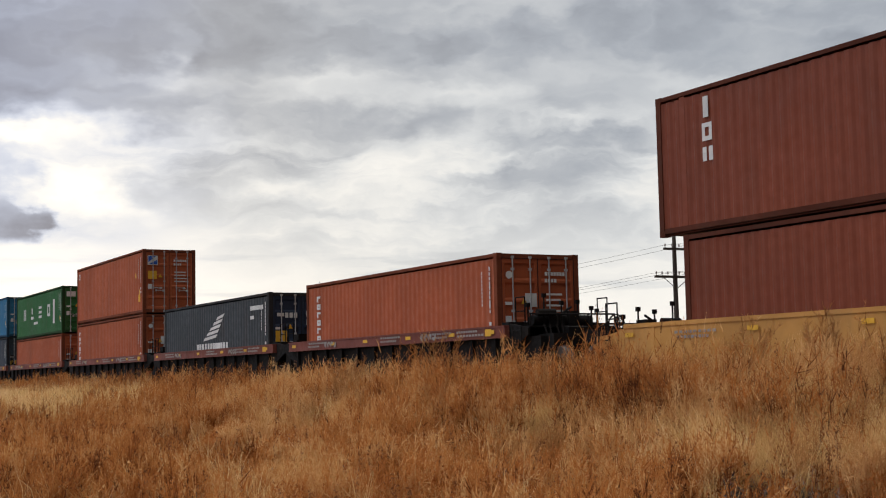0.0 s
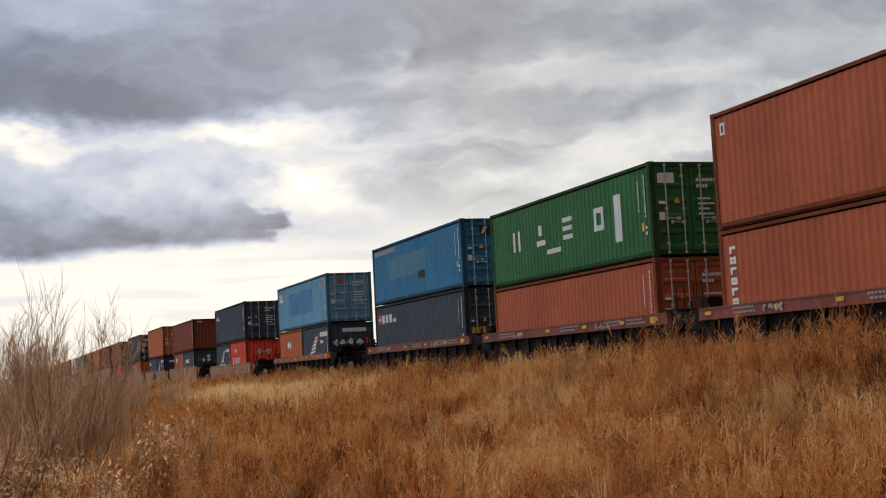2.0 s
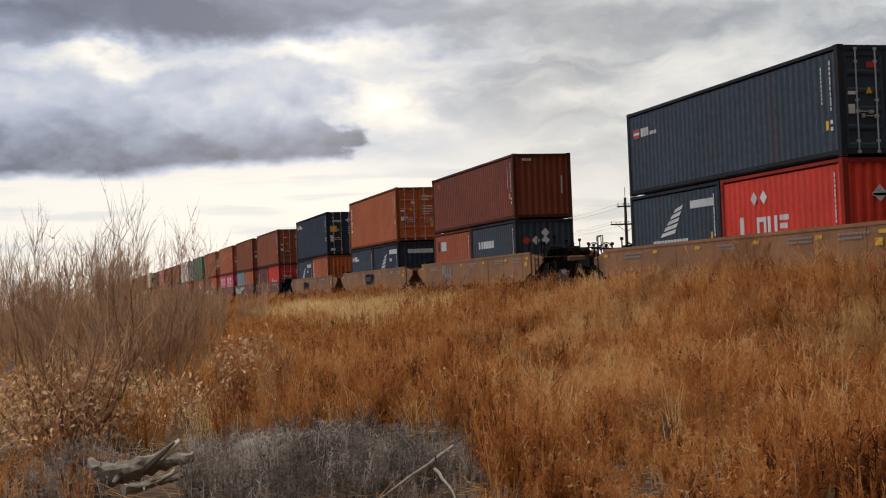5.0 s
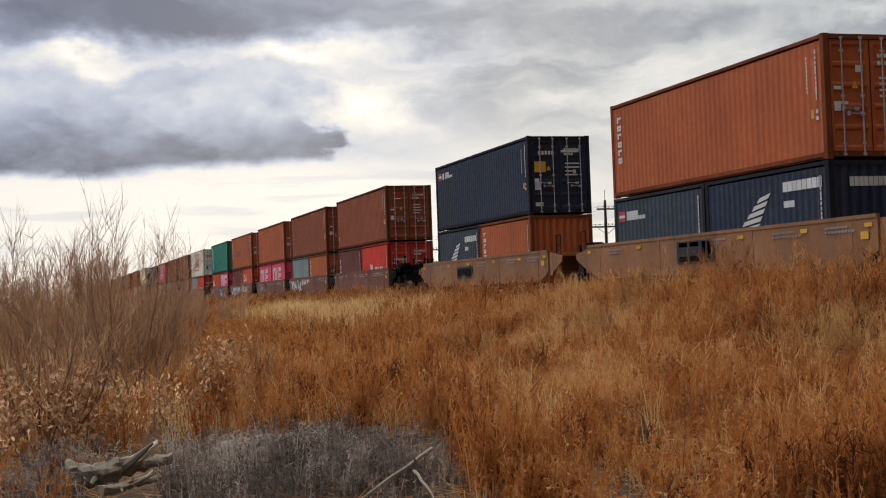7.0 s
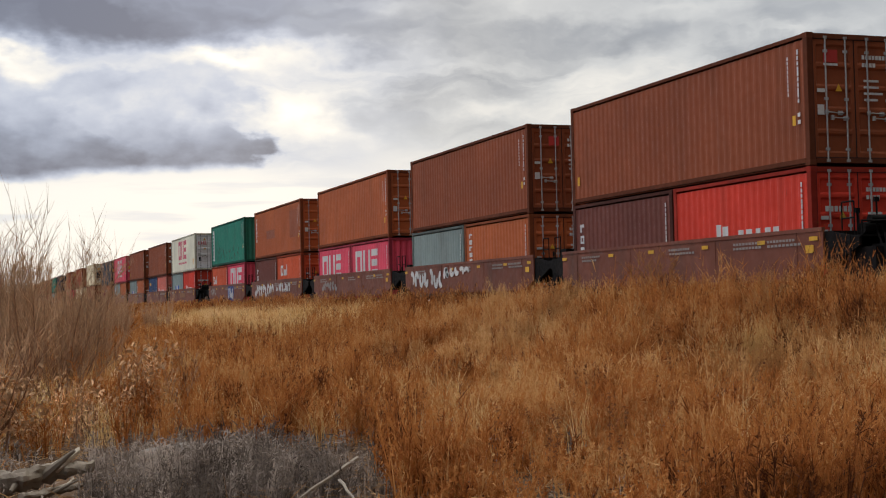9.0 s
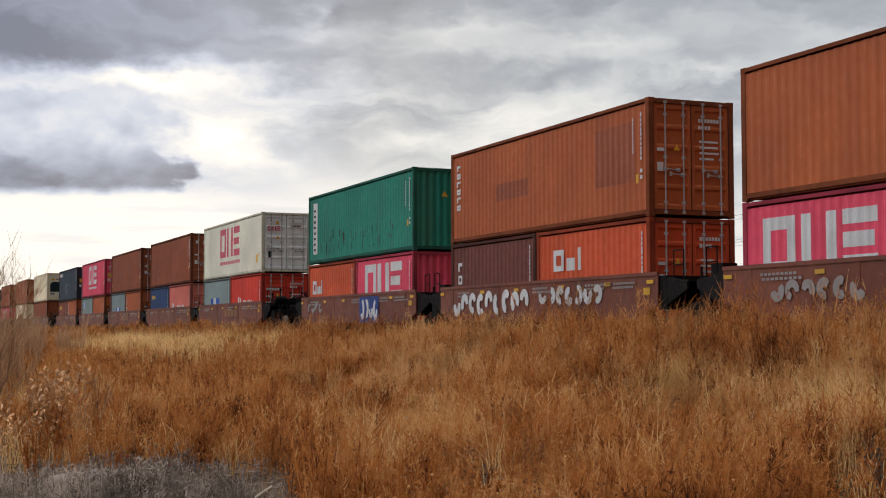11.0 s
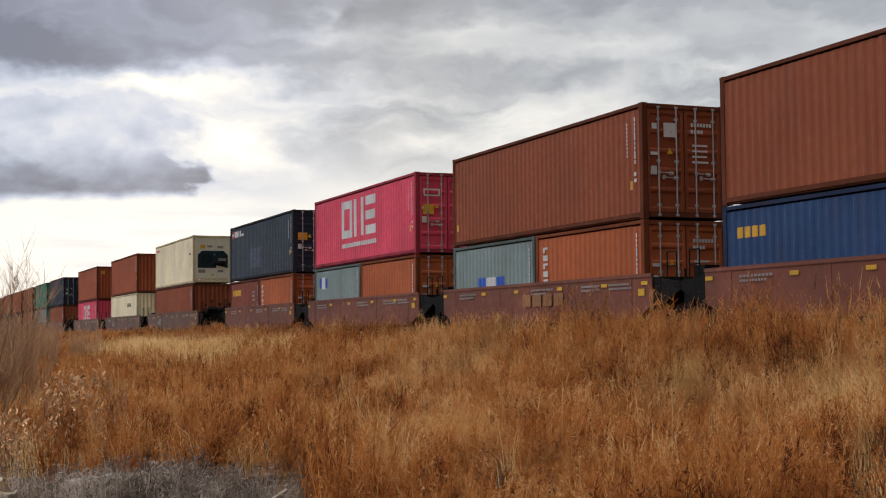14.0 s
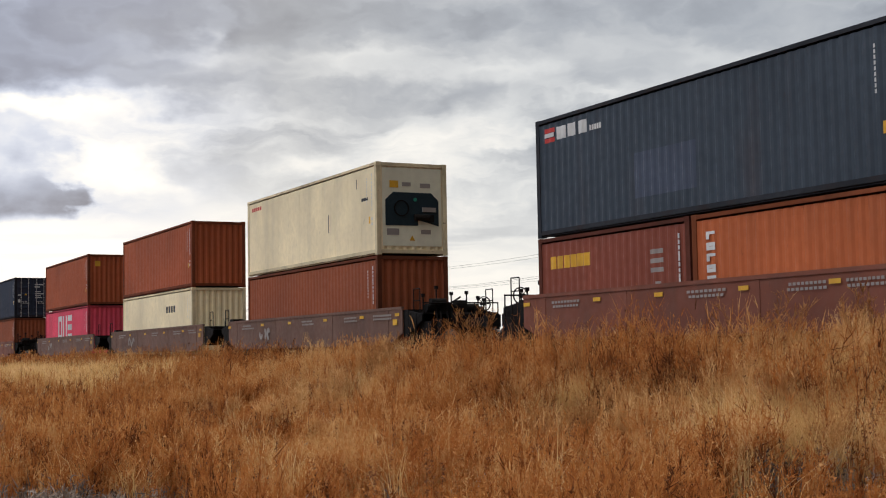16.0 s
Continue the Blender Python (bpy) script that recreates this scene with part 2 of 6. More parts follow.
# posts and rails: paint worn to rust and soot, shade of the edges mixed in
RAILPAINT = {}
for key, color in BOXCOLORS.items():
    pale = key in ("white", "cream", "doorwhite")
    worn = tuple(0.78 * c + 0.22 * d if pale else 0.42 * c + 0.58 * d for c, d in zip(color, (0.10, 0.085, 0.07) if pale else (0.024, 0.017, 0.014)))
    RAILPAINT[key] = material(key + "_grimy_shaded_rail_paint", worn, 0.8, 0.0, 0.18, 7.0, 0.15, (0.22, 0.17, 0.12) if pale else (0.045, 0.022, 0.013), 0.6, False, spec=0.1)
CARPAINT = {
    "yellow": material("yellow_railcar_paint", (0.55, 0.255, 0.058), 0.6, 0, 0.14, 5, 0.1, (0.14, 0.075, 0.035), 0.5, True),
    "tan": material("faded_yellow_railcar_paint", (0.31, 0.136, 0.054), 0.65, 0, 0.16, 5, 0.1, (0.10, 0.055, 0.03), 0.55, True),
    "brown": material("brown_railcar_paint", (0.205, 0.062, 0.034), 0.65, 0, 0.16, 5, 0.1, (0.06, 0.038, 0.028), 0.5, True),
    "red": material("red_railcar_paint", (0.200, 0.050, 0.033), 0.65, 0, 0.16, 5, 0.1, (0.07, 0.04, 0.03), 0.5, True),
    "orange": material("orange_railcar_paint", (0.33, 0.070, 0.032), 0.65, 0, 0.16, 5, 0.1, (0.09, 0.05, 0.03), 0.5, True),
    "grey": material("dusty_brown_railcar_paint", (0.170, 0.086, 0.058), 0.7, 0, 0.18, 5, 0.1, (0.07, 0.05, 0.04), 0.5, True)}
MARK_WHITE = material("white_marking_paint", (0.66, 0.64, 0.60), 0.6, vary=0.1, grain=14, dirt=(0.3, 0.26, 0.22), dirt_amount=0.5)
MARK_PINK = material("pink_marking_paint", (0.60, 0.075, 0.120), 0.6, vary=0.08)
MARK_YELLOW = material("yellow_marking_paint", (0.72, 0.38, 0.03), 0.6, vary=0.1, grain=12, dirt=(0.2, 0.12, 0.05))
MARK_RED = material("red_marking_paint", (0.55, 0.05, 0.04), 0.6)
MARK_BLUE = material("blue_marking_paint", (0.03, 0.10, 0.42), 0.6)
MARK_DARK = material("dark_marking_paint", (0.02, 0.02, 0.025), 0.6)
MARK_TAG = material("dark_blue_spray_paint", (0.016, 0.045, 0.19), 0.6)
MARK_GREY = material("grey_marking_paint", (0.31, 0.265, 0.235), 0.6, dirt=(0.12, 0.1, 0.09))
FADED = {"lightblue": material("repainted_blue_patch", (0.040, 0.190, 0.370), 0.5), "blue": material("weathered_blue_patch", (0.070, 0.190, 0.260), 0.7),
         "navy": material("repainted_navy_patch", (0.050, 0.062, 0.090), 0.5), "brown": material("repainted_brown_patch", (0.330, 0.080, 0.027), 0.5)}
STEEL = material("galvanised_steel", (0.46, 0.44, 0.42), 0.5, 0.3, 0.12, 18, 0.05)
BLACK = material("sooty_black_steel", (0.010, 0.008, 0.007), 0.8, 0.0, 0.2, 10, 0.15, (0.035, 0.022, 0.015), 0.4, spec=0.1)
RUBBER = material("black_gasket", (0.012, 0.012, 0.012), 0.8)
WHEELSTEEL = material("worn_wheel_steel", (0.10, 0.085, 0.075), 0.45, 0.8, 0.2, 10, 0.1)
WOODEN = material("weathered_pole_wood", (0.060, 0.045, 0.034), 0.9, 0, 0.25, 12, 0.4)
TIE = material("creosoted_sleeper_wood", (0.045, 0.034, 0.027), 0.9, 0, 0.25, 12, 0.4)
BALLAST = material("grey_ballast_stone", (0.10, 0.088, 0.076), 0.95, 0, 0.3, 22, 1.0, (0.07, 0.055, 0.045), 0.6)
EARTH = material("dry_litter_and_earth", (0.115, 0.062, 0.031), 1.0, 0, 0.3, 7, 0.8, (0.10, 0.060, 0.032), 0.6, spec=0.1)
LOGWOOD = material("bleached_dead_wood", (0.31, 0.245, 0.18), 0.9, 0, 0.25, 14, 0.6, (0.10, 0.075, 0.055), 0.6)
STONE = material("pale_field_stone", (0.30, 0.255, 0.215), 0.95, 0, 0.2, 9, 0.5)
BARK = material("shrub_bark", (0.29, 0.155, 0.088), 0.9, 0, 0.25, 20, 0.2, island=0.35, spec=0.2)
TWIG = material("thin_shrub_shoots", (0.46, 0.270, 0.145), 0.9, 0, 0.25, 20, 0.0, island=0.35, spec=0.2)
DRYLEAF = material("dry_tan_leaves", (0.78, 0.48, 0.26), 0.85, 0, 0.2, 8, 0.0, island=0.4, spec=0.2)


def plant_material(name, stops, patch=0.6):
    """Dry vegetation: each stem takes its tone by chance, whole patches lean to one side of the range."""
    m = bpy.data.materials.new(name)
    m.use_nodes = True
    N, K = m.node_tree.nodes, m.node_tree.links
    b = N["Principled BSDF"]
    b.inputs["Roughness"].default_value, b.inputs["Specular IOR Level"].default_value = 0.85, 0.15
    g, tc = N.new("ShaderNodeNewGeometry"), N.new("ShaderNodeTexCoord")
    n = N.new("ShaderNodeTexNoise")
    n.inputs["Scale"].default_value, n.inputs["Detail"].default_value = patch, 4.0
    K.new(tc.outputs["Object"], n.inputs["Vector"])
    a = N.new("ShaderNodeMath")
    a.operation = "MULTIPLY_ADD"
    wide = N.new("ShaderNodeTexNoise")
    wide.inputs["Scale"].default_value, wide.inputs["Detail"].default_value = 0.22, 2.0
    K.new(tc.outputs["Object"], wide.inputs["Vector"])
    both = N.new("ShaderNodeMath")
    both.operation = "ADD"
    # single plants differ: upright streaks a hand wide
    mp, each = N.new("ShaderNodeMapping"), N.new("ShaderNodeTexNoise")
    K.new(tc.outputs["Object"], mp.inputs[0]), K.new(mp.outputs[0], each.inputs["Vector"])
    mp.inputs["Scale"].default_value = (4.6, 4.6, 1.2)
    each.inputs["Scale"].default_value, each.inputs["Detail"].default_value = 1.0, 2.0
    pair = N.new("ShaderNodeMath")
    pair.operation = "MULTIPLY_ADD"
    K.new(each.outputs["Fac"], pair.inputs[0]), K.new(n.outputs["Fac"], pair.inputs[2])
    pair.inputs[1].default_value = 1.0
    K.new(pair.outputs[0], both.inputs[0]), K.new(wide.outputs["Fac"], both.inputs[1])
    K.new(both.outputs[0], a.inputs[0])
    a.inputs[1].default_value = 1.85
    c = N.new("ShaderNodeMath")
    c.operation = "MULTIPLY_ADD"
    K.new(g.outputs["Random Per Island"], c.inputs[0])
    c.inputs[1].default_value, c.inputs[2].default_value = 0.42, -2.45
    K.new(c.outputs[0], a.inputs[2])
    r = N.new("ShaderNodeValToRGB")
    K.new(a.outputs[0], r.inputs[0])
    ramp = r.color_ramp
    ramp.elements[0].position, ramp.elements[0].color = 0.0, (*stops[0], 1)
    ramp.elements[1].position, ramp.elements[1].color = 1.0, (*stops[-1], 1)
    for i, s in enumerate(stops[1:-1]):
        ramp.elements.new((i + 1) / (len(stops) - 1)).color = (*s, 1)
    K.new(r.outputs[0], b.inputs["Base Color"])
    t = N.new("ShaderNodeBsdfTranslucent")
    K.new(r.outputs[0], t.inputs[0])
    mix = N.new("ShaderNodeMixShader")
    mix.inputs[0].default_value = 0.42
    K.new(b.outputs[0], mix.inputs[1]), K.new(t.outputs[0], mix.inputs[2])
    K.new(mix.outputs[0], N["Material Output"].inputs[0])
    return m


WEED = plant_material("rust_brown_weeds", ((0.095, 0.032, 0.013), (0.31, 0.103, 0.027), (0.48, 0.179, 0.047), (0.55, 0.248, 0.077), (0.68, 0.40, 0.165)), 2.0)
STRAW = plant_material("pale_straw_grass", ((0.52, 0.30, 0.11), (0.74, 0.48, 0.20), (0.86, 0.64, 0.34)), 1.2)
BRUSH = plant_material("grey_dead_brush", ((0.082, 0.060, 0.046), (0.205, 0.158, 0.128), (0.52, 0.42, 0.345)), 2.6)
LITTER = plant_material("trampled_stalks", ((0.20, 0.100, 0.045), (0.40, 0.22, 0.095), (0.58, 0.38, 0.19)), 0.8)
PLUME = plant_material("tall_tan_weeds", ((0.34, 0.150, 0.050), (0.56, 0.290, 0.105), (0.76, 0.48, 0.22)), 1.1)
DOCK = plant_material("dark_seed_heads", ((0.110, 0.042, 0.019), (0.185, 0.074, 0.031), (0.28, 0.125, 0.055)), 1.1)
PALEWOOD = material("split_pale_wood", (0.60, 0.49, 0.37), 0.9, 0, 0.2, 14, 0.5, (0.14, 0.10, 0.07), 0.5)
THICKET = plant_material("bare_thicket_twigs", ((0.28, 0.145, 0.075), (0.44, 0.255, 0.140), (0.56, 0.36, 0.215)), 0.7)

# ---------------------------------------------------------------- mesh helpers


class Shape:
    """Collects vertices and faces for one mesh."""

    def __init__(self):
        self.v, self.f = [], []

    def box(self, x0, x1, y0, y1, z0, z1):
        i = len(self.v)
        self.v += [(x0, y0, z0), (x1, y0, z0), (x1, y1, z0), (x0, y1, z0), (x0, y0, z1), (x1, y0, z1), (x1, y1, z1), (x0, y1, z1)]
        self.f += [(i, i + 3, i + 2, i + 1), (i + 4, i + 5, i + 6, i + 7), (i, i + 1, i + 5, i + 4), (i + 1, i + 2, i + 6, i + 5), (i + 2, i + 3, i + 7, i + 6), (i + 3, i, i + 4, i + 7)]
        return self

    def prism(self, poly, put, depth):
        """A flat polygon in the plane's own two coordinates, given thickness; put maps (a, b, d) into space."""
        i, n = len(self.v), len(poly)
        self.v += [put(a, b, 0.0) for a, b in poly] + [put(a, b, depth) for a, b in poly]
        self.f += [tuple(range(i, i + n)), tuple(range(i + 2 * n - 1, i + n - 1, -1))]
        self.f += [(i + k, i + n + k, i + n + (k + 1) % n, i + (k + 1) % n) for k in range(n)]
        return self

    def tube(self, p, q, r0, r1=None, n=8, caps=True):
        p, q = Vector(p), Vector(q)
        r1 = r0 if r1 is None else r1
        d = (q - p).normalized()
        a = d.orthogonal().normalized()
        c = d.cross(a)
        i = len(self.v)
        for o, r in ((p, r0), (q, r1)):
            self.v += [tuple(o + r * (math.cos(2 * math.pi * k / n) * a + math.sin(2 * math.pi * k / n) * c)) for k in range(n)]
        self.f += [(i + k, i + (k + 1) % n, i + n + (k + 1) % n, i + n + k) for k in range(n)]
        if caps:
            self.f += [tuple(range(i + n - 1, i - 1, -1)), tuple(range(i + n, i + 2 * n))]
        return self

    def ring(self, c, axis, r, t, n=16):
        """A torus of square section round c: a hand wheel's rim."""
        axis = Vector(axis).normalized()
        a = axis.orthogonal().normalized()
        b = axis.cross(a)
        i = len(self.v)
        for k in range(n):
            d = math.cos(2 * math.pi * k / n) * a + math.sin(2 * math.pi * k / n) * b
            for rr, h in ((r - t, -t), (r + t, -t), (r + t, t), (r - t, t)):
                self.v.append(tuple(Vector(c) + rr * d + h * axis))
        for k in range(n):
            for j in range(4):
                self.f.append((i + 4 * k + j, i + 4 * k + (j + 1) % 4, i + 4 * ((k + 1) % n) + (j + 1) % 4, i + 4 * ((k + 1) % n) + j))
        return self

    def mesh(self, name, mat):
        me = bpy.data.meshes.new(name)
        me.from_pydata(self.v, [], self.f)
        bm = bmesh.new()
        bm.from_mesh(me)
        bmesh.ops.recalc_face_normals(bm, faces=bm.faces)
        bm.to_mesh(me)
        bm.free()
        me.materials.append(mat)
        return me


def part(name, data, parent, at=(0, 0, 0), label="", turn=0):
    ob = new(name, data)
    ob.parent = parent
    ob.matrix_basis = pose(*at, 0, 0, turn)
    if label:
        tagged(ob, label)
    return ob


CACHE = {}


def cached(key, make):
    if key not in CACHE:
        CACHE[key] = make()
    return CACHE[key]


WIDTH, STD, HIGH = 2.438, 2.591, 2.896
L20, L40, L45 = 6.058, 12.192, 13.716
MOVING = []  # things of the train with their place along the track at the start

# ---------------------------------------------------------------- containers


def corrugated_side(length, height, mat, smooth):
    """The near or far side between the posts: trapezoid folds, standing on the rail."""
    s = Shape()
    z0, z1, y, end = 0.15, height - 0.135, -length / 2 + 0.15, length / 2 - 0.15
    prof = []
    if smooth:
        n = 11
        for k in range(n):
            prof += [(y + (end - y) * k / n, 0.014), (y + (end - y) * (k + 1) / n - 0.012, 0.014), (y + (end - y) * (k + 1) / n - 0.008, 0.020), (y + (end - y) * (k + 1) / n - 0.003, 0.020)]
        prof.append((end, 0.014))
    else:
        prof = side_folds(length)
    for yy, d in prof:
        s.v += [(-WIDTH / 2 + d, yy, z0), (-WIDTH / 2 + d, yy, z1)]
    s.f = [(2 * k, 2 * k + 2, 2 * k + 3, 2 * k + 1) for k in range(len(prof) - 1)]
    return s.mesh("side_panel", mat)


def corrugated_end(height, mat):
    s = Shape()
    z0, z1, x, end = 0.15, height - 0.09, -WIDTH / 2 + 0.15, WIDTH / 2 - 0.15
    n = 8
    p = (end - x) / n
    prof = []
    for k in range(n):
        o = x + k * p
        prof += [(o, 0.02), (o + 0.27 * p, 0.02), (o + 0.48 * p, 0.062), (o + 0.77 * p, 0.062)]
    prof.append((end, 0.02))
    for xx, d in prof:
        s.v += [(xx, d, z0), (xx, d, z1)]
    s.f = [(2 * k, 2 * k + 2, 2 * k + 3, 2 * k + 1) for k in range(len(prof) - 1)]
    return s.mesh("end_wall", mat)


def door_leaf(height, mat):
    """One leaf, 1.07 wide: a pressed sheet with shallow panels between ribs, in one piece with its stiles."""
    s = Shape()
    w, z0, z1 = 1.075, 0.16, height - 0.12
    cols = [0.0, 0.0, 0.085, 0.115, w - 0.115, w - 0.085, w, w]
    n = 5
    rows = [(z0, 0), (z0 + 0.07, 0)]
    for k in range(n):
        lo = z0 + 0.09 + (z1 - z0 - 0.18) * k / n
        hi = z0 + 0.09 + (z1 - z0 - 0.18) * (k + 1) / n
        rows += [(lo + 0.02, 0), (lo + 0.07, 1), (hi - 0.09, 1), (hi - 0.04, 0)]
    rows += [(z1, 0)]
    m = len(cols)
    for z, deep in rows:
        for k, x in enumerate(cols):
            s.v.append((x, 0.085 if k in (0, m - 1) else 0.055 if deep and 3 <= k <= 4 else 0.022, z))
    for r in range(len(rows) - 1):
        for k in range(m - 1):
            s.f.append((r * m + k, r * m + k + 1, (r + 1) * m + k + 1, (r + 1) * m + k))
    return s.mesh("door", mat)


def container_frame(length, height, mat):
    s = Shape()
    w, l, h = WIDTH / 2, length / 2, height
    for sx in (-1, 1):
        for sy in (-1, 1):
            x, y = sx * w, sy * l
            s.box(min(x, x - sx * 0.14), max(x, x - sx * 0.14), min(y, y - sy * 0.15), max(y, y - sy * 0.15), 0.118, h - 0.118)
        x = sx * w
        s.box(min(x, x - sx * 0.06), max(x, x - sx * 0.06), -l + 0.18, l - 0.18, h - 0.095, h - 0.012)
        s.box(min(x, x - sx * 0.05), max(x, x - sx * 0.05), -l + 0.18, l - 0.18, 0.06, 0.165)
        # the web of the lower rail stands back under its flange
        s.box(min(x - sx * 0.05, x - sx * 0.16), max(x - sx * 0.05, x - sx * 0.16), -l + 0.18, l - 0.18, 0.02, 0.05)
    for sy in (-1, 1):
        y = sy * l
        y0, y1 = min(y, y - sy * 0.12), max(y, y - sy * 0.12)
        s.box(-w + 0.17, w - 0.17, y0, y1, h - 0.125, h - 0.015)
        s.box(-w + 0.17, w - 0.17, y0, y1, 0.05, 0.16)
    return s.mesh("frame", mat)


def container_roof(length, height, mat):
    s = Shape()
    n = round((length - 0.3) / 0.42)
    p = (length - 0.3) / n
    prof = []
    for k in range(n):
        o = -length / 2 + 0.15 + k * p
        prof += [(o, 0.0), (o + 0.3 * p, 0.0), (o + 0.5 * p, -0.025), (o + 0.8 * p, -0.025)]
    prof.append((length / 2 - 0.15, 0.0))
    for y, d in prof:
        s.v += [(-WIDTH / 2 + 0.06, y, height - 0.02 + d), (WIDTH / 2 - 0.06, y, height - 0.02 + d)]
    s.f = [(2 * k, 2 * k + 1, 2 * k + 3, 2 * k + 2) for k in range(len(prof) - 1)]
    return s.mesh("roof", mat)


def casting(mat):
    s = Shape().box(-0.081, 0.081, -0.089, 0.089, -0.059, 0.059)
    s.box(-0.085, -0.081, -0.04, 0.04, -0.03, 0.03)
    return s.mesh("corner_casting", mat)


def lock_rod(height):
    s = Shape().tube((0, 0, 0.07), (0, 0, height - 0.07), 0.019, n=8)
    for z in (0.10, 0.35, height * 0.5, height - 0.4, height - 0.10):
        s.box(-0.045, 0.045, -0.015, 0.03, z - 0.03, z + 0.03)
    return s.mesh("lock_rod", STEEL)


def rod_handle():
    s = Shape().tube((0, -0.02, 0), (0.42, -0.02, -0.02), 0.014, n=6)
    s.box(-0.03, 0.03, -0.03, 0.02, -0.05, 0.05).box(0.30, 0.40, -0.02, 0.03, -0.06, 0.03)
    return s.mesh("handle", STEEL)


def side_folds(length):
    """The section of a folded side: places along it and depths behind the frame."""
    y, end = -length / 2 + 0.15, length / 2 - 0.15
    n = round((end - y) / 0.278)
    p = (end - y) / n
    out = []
    for k in range(n):
        o = y + k * p
        out += [(o, 0.020), (o + 0.27 * p, 0.020), (o + 0.48 * p, 0.048), (o + 0.77 * p, 0.048)]
    return out + [(end, 0.020)]


def follow(length, a0, a1, b0, b1):
    """Paint that lies in the folds of a side."""
    prof = side_folds(length)
    ys, ds = [q[0] for q in prof], [q[1] for q in prof]
    lo, hi = length / 2 - a1, length / 2 - a0
    cut = [lo] + [v for v in ys if lo < v < hi] + [hi]
    s = Shape()
    for v in cut:
        d = float(np.interp(v, ys, ds)) - 0.004
        s.v += [(-WIDTH / 2 + d, v, b0), (-WIDTH / 2 + d, v, b1)]
    s.f = [(2 * k, 2 * k + 2, 2 * k + 3, 2 * k + 1) for k in range(len(cut) - 1)]
    return s


def marks(parent, name, mat, polys, put, label="", thick=0.005, folds=0):
    """Painted shapes: the large ones are parts of their own, the small print stays together."""
    def area(p):
        return abs(sum(p[k - 1][0] * p[k][1] - p[k][0] * p[k - 1][1] for k in range(len(p)))) / 2
    large = [p for p in polys if area(p) > 0.045]
    small = [p for p in polys if area(p) <= 0.045]
    ob = None
    for p in large:
        square = len(p) == 4 and p[0][1] == p[1][1] and p[2][1] == p[3][1] and p[0][0] == p[3][0]
        if folds and square and p[1][0] - p[0][0] > 0.2:
            s = follow(folds, p[0][0], p[1][0], p[0][1], p[2][1])
        else:
            s = Shape().prism(p, put, thick)
        ob = part(name, s.mesh(name, mat), parent, label=label)
    if small:
        s = Shape()
        for p in small:
            s.prism(p, put, thick)
        ob = part(name, s.mesh(name, mat), parent, label=label)
        if len(small) > 1:
            tagged(ob, kind="stuff")
    return ob


def side_mark(parent, name, mat, polys, length, label=""):
    """Paint on the near side; a runs from the far end, b up from the bottom rail."""
    return marks(parent, name, mat, polys, lambda a, b, d: (-WIDTH / 2 + 0.018 - d, length / 2 - a, b), label, folds=0 if parent.get("smooth") else length)


def end_mark(parent, name, mat, polys, length, label=""):
    """Paint or plates on the near end; a runs from the near side across."""
    return marks(parent, name, mat, polys, lambda a, b, d: (-WIDTH / 2 + a, -length / 2 + 0.018 - d, b), label)


def end_over(parent, name, mat, polys, length, label=""):
    """Labels stuck onto a panel of the near end."""
    return marks(parent, name, mat, polys, lambda a, b, d: (-WIDTH / 2 + a, -length / 2 + 0.009 - d, b), label)


def end_top(parent, name, mat, polys, length, label=""):
    """What is printed on such a label."""
    return marks(parent, name, mat, polys, lambda a, b, d: (-WIDTH / 2 + a, -length / 2 + 0.001 - d, b), label)


def rect(a, b, w, h):
    return [(a, b), (a + w, b), (a + w, b + h), (a, b + h)]


def frame_of(a, b, w, h, t):
    """A hollow rectangle out of four bars."""
    return [rect(a, b, t, h), rect(a + w - t, b, t, h), rect(a + t, b, w - 2 * t, t), rect(a + t, b + h - t, w - 2 * t, t)]


def diamond(a, b, r):
    return [(a - r, b), (a, b - r), (a + r, b), (a, b + r)]


def bars(a, b, w, h, n, gap=0.28):
    """A row of n upright blocks, as lettering shows from afar."""
    p = w / n
    return [rect(a + k * p, b, p * (1 - gap), h) for k in range(n)]


def stack(a, b, w, h, n, gap=0.3):
    """A column of n blocks, hollow and full in turn."""
    p = h / n
    out = []
    for k in range(n):
        z = b + h - (k + 1) * p
        out += frame_of(a, z, w, p * (1 - gap), w * 0.27) if k % 2 else [rect(a, z, w * 0.34, p * (1 - gap)), rect(a + w * 0.34, z + p * (1 - gap) * 0.62, w * 0.66, p * (1 - gap) * 0.38)]
    return out


def big_shapes(a, b, w, h):
    """Three tall emblems side by side: an open frame, a pair of uprights, three levels."""
    u = w / 3.3
    t = u * 0.25
    out = frame_of(a, b, u, h, t)
    o = a + 1.16 * u
    out += [rect(o, b, t * 1.2, h), rect(o + u - t * 1.2, b, t * 1.2, h)]
    o = a + 2.32 * u
    return out + [rect(o, b, u * 0.95, t * 1.1), rect(o, b + h / 2 - t * 0.55, u * 0.85, t * 1.1), rect(o, b + h - t * 1.1, u * 0.95, t * 1.1)]


def wing(a, b, w, h):
    """A slanting wing of stripes over a row of blocks."""
    out = []
    for k in range(5):
        z = b + h * (0.24 + 0.13 * k)
        x0, x1 = a + w * (0.22 + 0.10 * k), a + w * (0.62 + 0.055 * k)
        out.append([(x0, z), (x1, z + h * 0.07), (x1 + w * 0.05, z + h * 0.16), (x0 + w * 0.05, z + h * 0.085)])
    return out + bars(a, b, w, h * 0.17, 12, 0.22)


